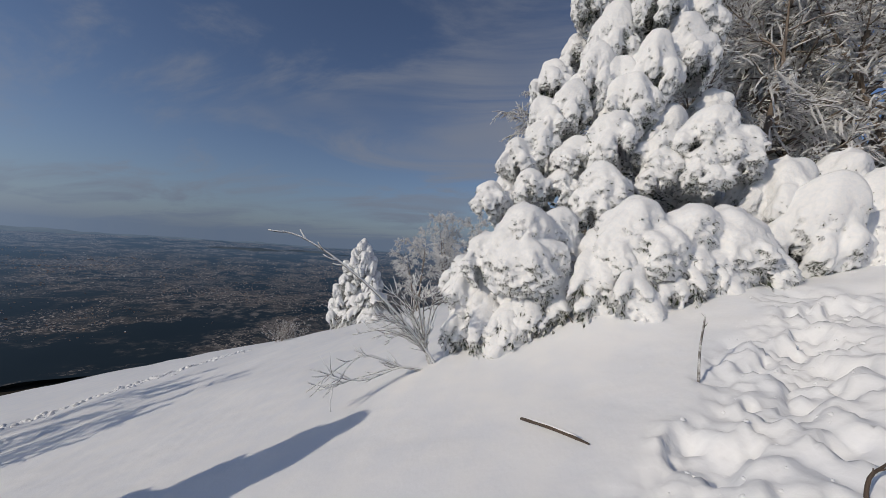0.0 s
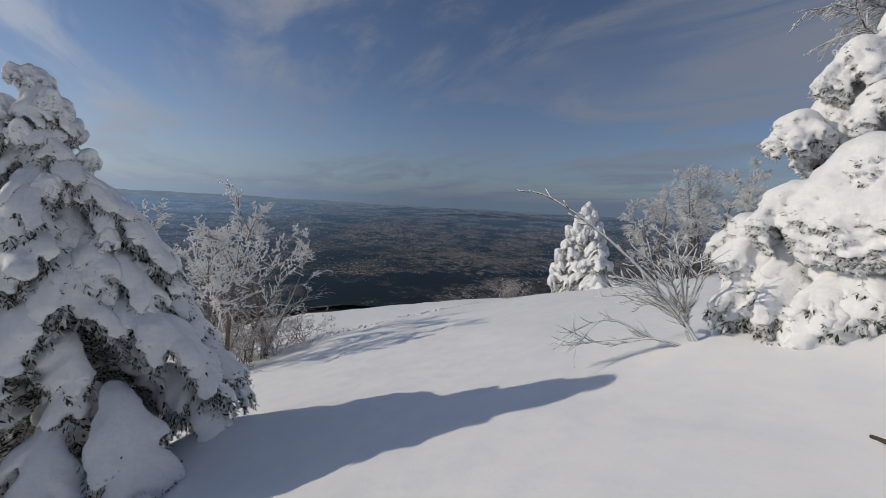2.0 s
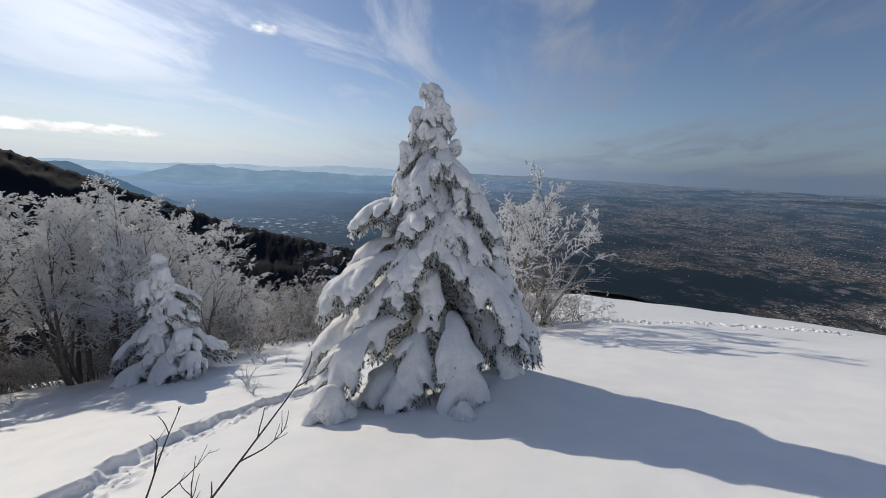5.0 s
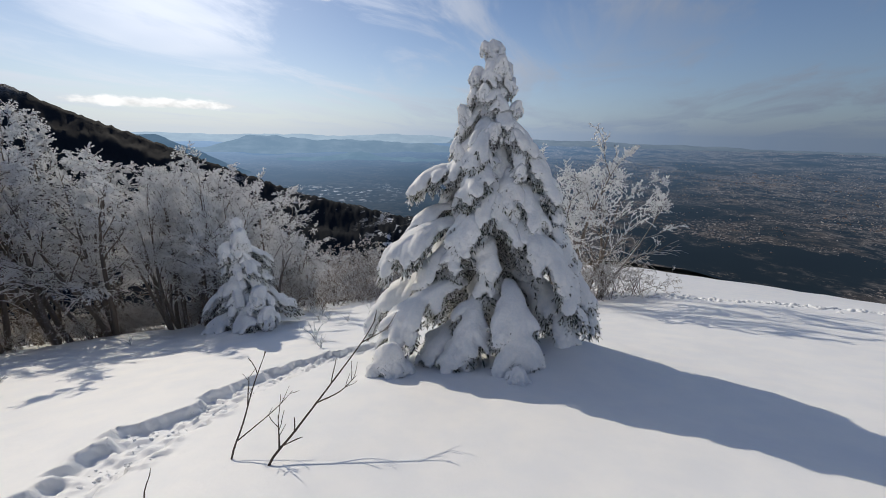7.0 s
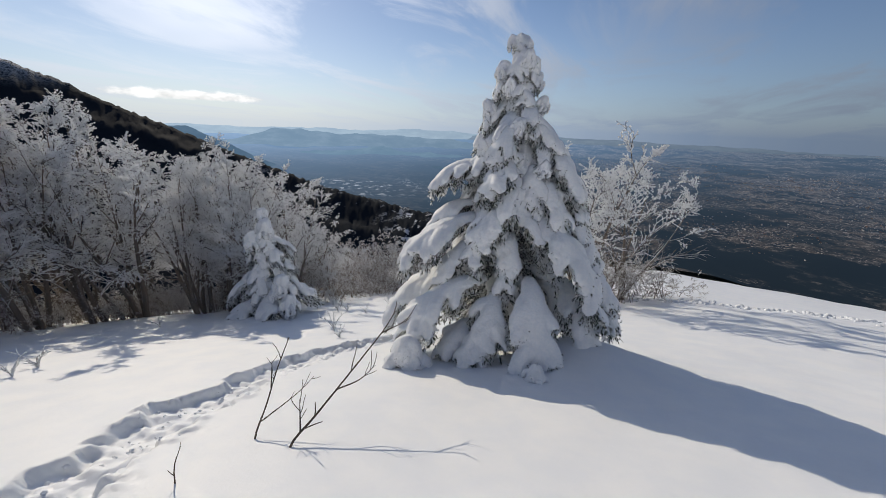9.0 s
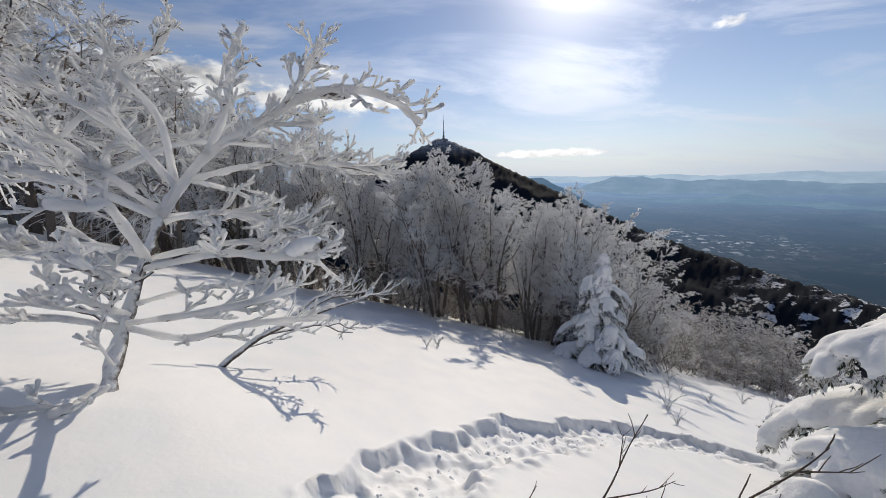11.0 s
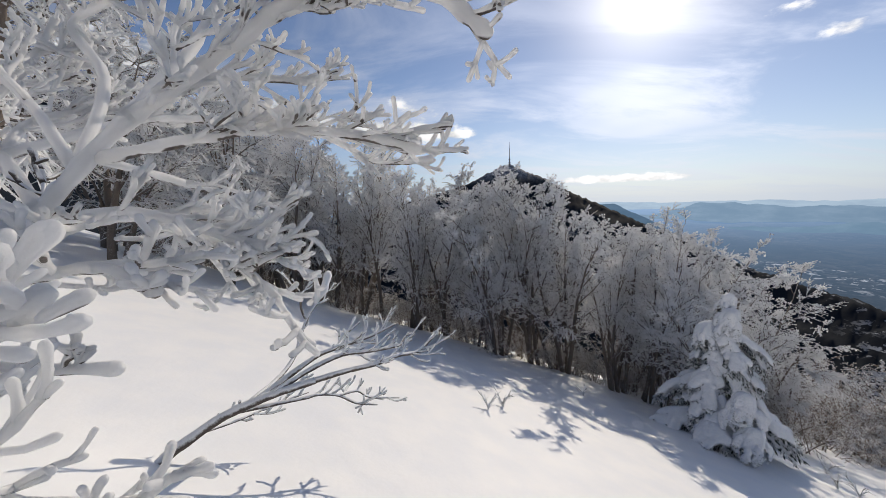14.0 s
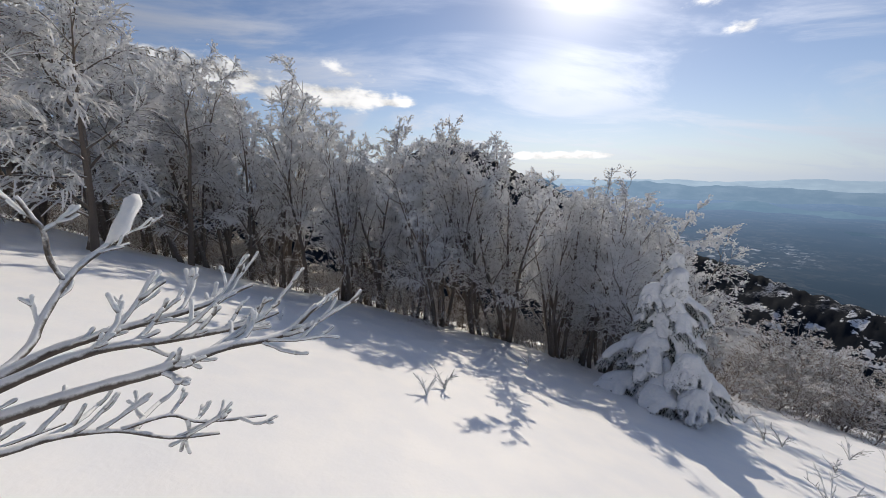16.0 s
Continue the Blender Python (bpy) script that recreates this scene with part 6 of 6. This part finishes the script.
def make_small_things():
    # two bare saplings beside the path
    sapling("sapling", "thin bare dark sapling leaning out of the snow",
            [[(-1.60, 1.66, -2.75), (-1.585, 1.71, -2.35), (-1.49, 1.95, -2.22), (-1.36, 2.30, -2.06), (-1.22, 2.70, -1.88), (-1.16, 2.90, -1.76)],
             [(-1.42, 2.15, -2.13), (-1.28, 2.30, -2.12), (-1.18, 2.42, -2.04)], [(-1.55, 1.82, -2.28), (-1.62, 1.95, -2.10)], [(-1.22, 2.68, -1.88), (-1.06, 2.95, -1.88)]], 0.22, 1, 0.012)
    sapling("sapling", "thin bare brown sapling standing in the snow",
            [[(-1.93, 1.70, -2.80), (-1.91, 1.75, -2.39), (-1.93, 1.95, -2.22), (-1.97, 2.18, -2.04), (-1.98, 2.39, -1.87)],
             [(-1.92, 1.86, -2.30), (-1.74, 2.08, -2.18), (-1.66, 2.22, -2.10)], [(-1.95, 2.05, -2.14), (-2.05, 2.22, -2.02)]], 0.16, 2, 0.009)
    sapling("sapling", "short bare twig standing in the trodden snow", [[(-2.02, 1.20, -2.5), (-2.0, 1.22, -2.10), (-1.98, 1.28, -1.95)]], 0.1, 3, 0.006, count=2)
    # the bush by the pine, its stems bent to the valley
    fan = [[(5.02, 0.62, -1.75), (4.93, 0.68, -1.36), (4.75, 1.15, -0.75), (4.45, 1.75, -0.18), (4.20, 2.20, 0.14), (4.08, 2.45, 0.22)]]
    rng = random.Random(9)
    for k in range(18):
        a = -0.5 + 0.137 * k
        L = rng.uniform(0.8, 1.45)
        tip = (4.95 - 0.036 * k + rng.uniform(-0.2, 0.35), 0.72 + math.cos(a) * L * 0.75, -1.36 + (0.15 + 0.85 * abs(math.sin(a * 0.9))) * L)
        fan.append([(4.96, 0.68, -1.50), (4.90, 0.80, -1.20), ((4.90 + tip[0]) / 2, (0.85 + tip[1]) / 2, (-1.0 + tip[2]) / 2 + 0.06), tip])
    for k in range(4):
        fan.append([(4.9, 0.7, -1.45), (4.7, 1.05, -1.38), (4.45 + rng.uniform(-0.2, 0.2), 1.5, -1.45 + rng.uniform(-0.1, 0.25)), (4.3 + rng.uniform(-0.25, 0.2), 1.95 + rng.uniform(-0.2, 0.2), -1.62 + rng.uniform(-0.05, 0.3))])
    sapling("bush", "leafless bush with rimed stems bent over the snow", fan, 0.32, 4, 0.027, FROST_TWIG, 11, "bush")
    # the fallen stick, the standing pole and the stub
    stick = thing("stick", Matrix.Translation((3.26, -0.43, height(3.26, -0.43))), "broken dark stick lying on the snow", "stick")
    rng = random.Random(12)
    m = Mesh()
    a, b = Vector((0.0, 0.0, 0.05)), Vector((-0.42, -0.42, height(2.84, -0.85) - height(3.26, -0.43) + 0.015))
    m.tube([a.lerp(b, t) + Vector((0, 0, 0.012 * math.sin(t * 3.1))) for t in (0, 0.15, 0.3, 0.45, 0.6, 0.75, 0.9, 1)], [0.011, 0.014, 0.012, 0.014, 0.012, 0.012, 0.009, 0.006], 7)
    part("wood", m, BARK, stick)
    m = Mesh()
    m.tube([a.lerp(b, t) + Vector((0, 0, 0.016 + 0.012 * math.sin(t * 3.1))) for t in (0.1, 0.3, 0.5, 0.7, 0.85)], [0.004, 0.008, 0.006, 0.008, 0.003], 6)
    part("snow_cap", m, CLUMP, stick, "thin line of snow along the stick")
    sapling("pole", "thin dark stick standing upright in the snow", [[(3.42, -1.68, -1.0), (3.42, -1.68, -0.69), (3.46, -1.69, -0.45), (3.47, -1.71, -0.22), (3.50, -1.72, -0.19)]], 0.08, 6, 0.013, FROST_BARK, 2, "stick")
    sapling("stub", "bare dead branch stuck in the snow below the pine", [[(4.80, -1.14, -1.0), (4.82, -1.14, -0.83), (4.86, -0.98, -0.62), (4.90, -0.84, -0.42)]], 0.06, 7, 0.014, BARK, 1, "stick")
    sapling("twig", "dark broken twig lying in the trodden snow", [[(2.27, -1.82, -0.80), (2.29, -1.84, -0.66), (2.33, -1.93, -0.60), (2.44, -2.05, -0.58)]], 0.08, 8, 0.009, BARK, 2, "twig")
    # small weeds that stick out of the snow
    rng = random.Random(14)
    for x, y, s in ((-3.69, 6.06, 0.7), (-3.2, 5.4, 0.35), (-6.35, 2.86, 0.55), (-6.1, 2.5, 0.4), (-5.1, 8.8, 0.8), (-4.9, 9.0, 0.6), (-4.55, 11.7, 0.8), (-4.1, 12.3, 0.9), (-4.2, 8.8, 0.4), (-6.0, 10.6, 0.7), (-3.2, 10.5, 0.5), (-9.0, 1.2, 0.3), (-8.3, 6.0, 0.35), (-2.6, 12.5, 0.6), (-7.2, 12.2, 0.8)):
        z = height(x, y)
        lines = []
        for k in range(6):
            a = rng.uniform(0, 6.28)
            L = s * rng.uniform(0.35, 0.75)
            lines.append([(x, y, z - 0.25), (x + 0.02, y, z), (x + math.cos(a) * L * 0.25, y + math.sin(a) * L * 0.25, z + L * 0.55), (x + math.cos(a) * L * 0.6, y + math.sin(a) * L * 0.6, z + L * 0.85)])
        tagged(sapling("weed", "small frosted weed sticking out of the snow", lines, 0.2 * s, int(x * 10) + 100, 0.017, FROST_TWIG, 6, "weed"), group="weeds on the slope")


def snow_lump(mesh, rng, x, y, size):
    """A crumb of trodden snow, half sunk."""
    z = height(x, y) + size * rng.uniform(-0.25, 0.3)
    turn = rng.uniform(0, 6.28)
    verts = [(x, y, z + size * rng.uniform(0.5, 0.9))]
    for ring, (r, dz) in enumerate(((0.7, 0.35), (1.0, -0.3))):
        for k in range(6):
            a = turn + k * 1.0472 + ring * 0.5
            q = size * r * rng.uniform(0.7, 1.25)
            verts.append((x + math.cos(a) * q, y + math.sin(a) * q, z + dz * size * rng.uniform(0.7, 1.3)))
    faces = [(0, 1 + k, 1 + (k + 1) % 6) for k in range(6)]
    for k in range(6):
        a, b, c, d = 1 + k, 1 + (k + 1) % 6, 7 + k, 7 + (k + 1) % 6
        faces += [(a, c, b), (b, c, d)]
    mesh.add(verts, faces)


def make_crumbs():
    """Broken snow thrown up by feet, on the trodden ground and along the path."""
    rng = random.Random(55)
    mesh = Mesh()
    for _ in range(150):
        f = rng.random()
        snow_lump(mesh, rng, 2.05 + 2.3 * f + rng.gauss(0, 0.36), -1.25 - 2.0 * f + rng.gauss(0, 0.30), rng.choice((0.006, 0.009, 0.012, 0.016)))
    for sx, sy, sr, _sd in STEPS[:len(STEPS) - TRODDEN]:
        for _ in range(9):
            a, q = rng.uniform(0, 6.28), sr * rng.uniform(0.5, 1.7)
            snow_lump(mesh, rng, sx + math.cos(a) * q, sy + math.sin(a) * q, rng.choice((0.007, 0.010, 0.014, 0.02)))
    for _ in range(320):  # an old track along the brow
        f = rng.random()
        snow_lump(mesh, rng, 4.6 + 11.0 * f + rng.gauss(0, 0.25), 14.2 - 1.2 * f + rng.gauss(0, 0.35), rng.choice((0.05, 0.07, 0.10)))
    tagged(new("snow_crumbs", mesh.data("snow_crumbs", [SNOW])), "crumbs of trodden snow along the path", "snow", kind="stuff")


make_crumbs()
make_rimed_tree()
make_leaning_tree()
make_small_things()
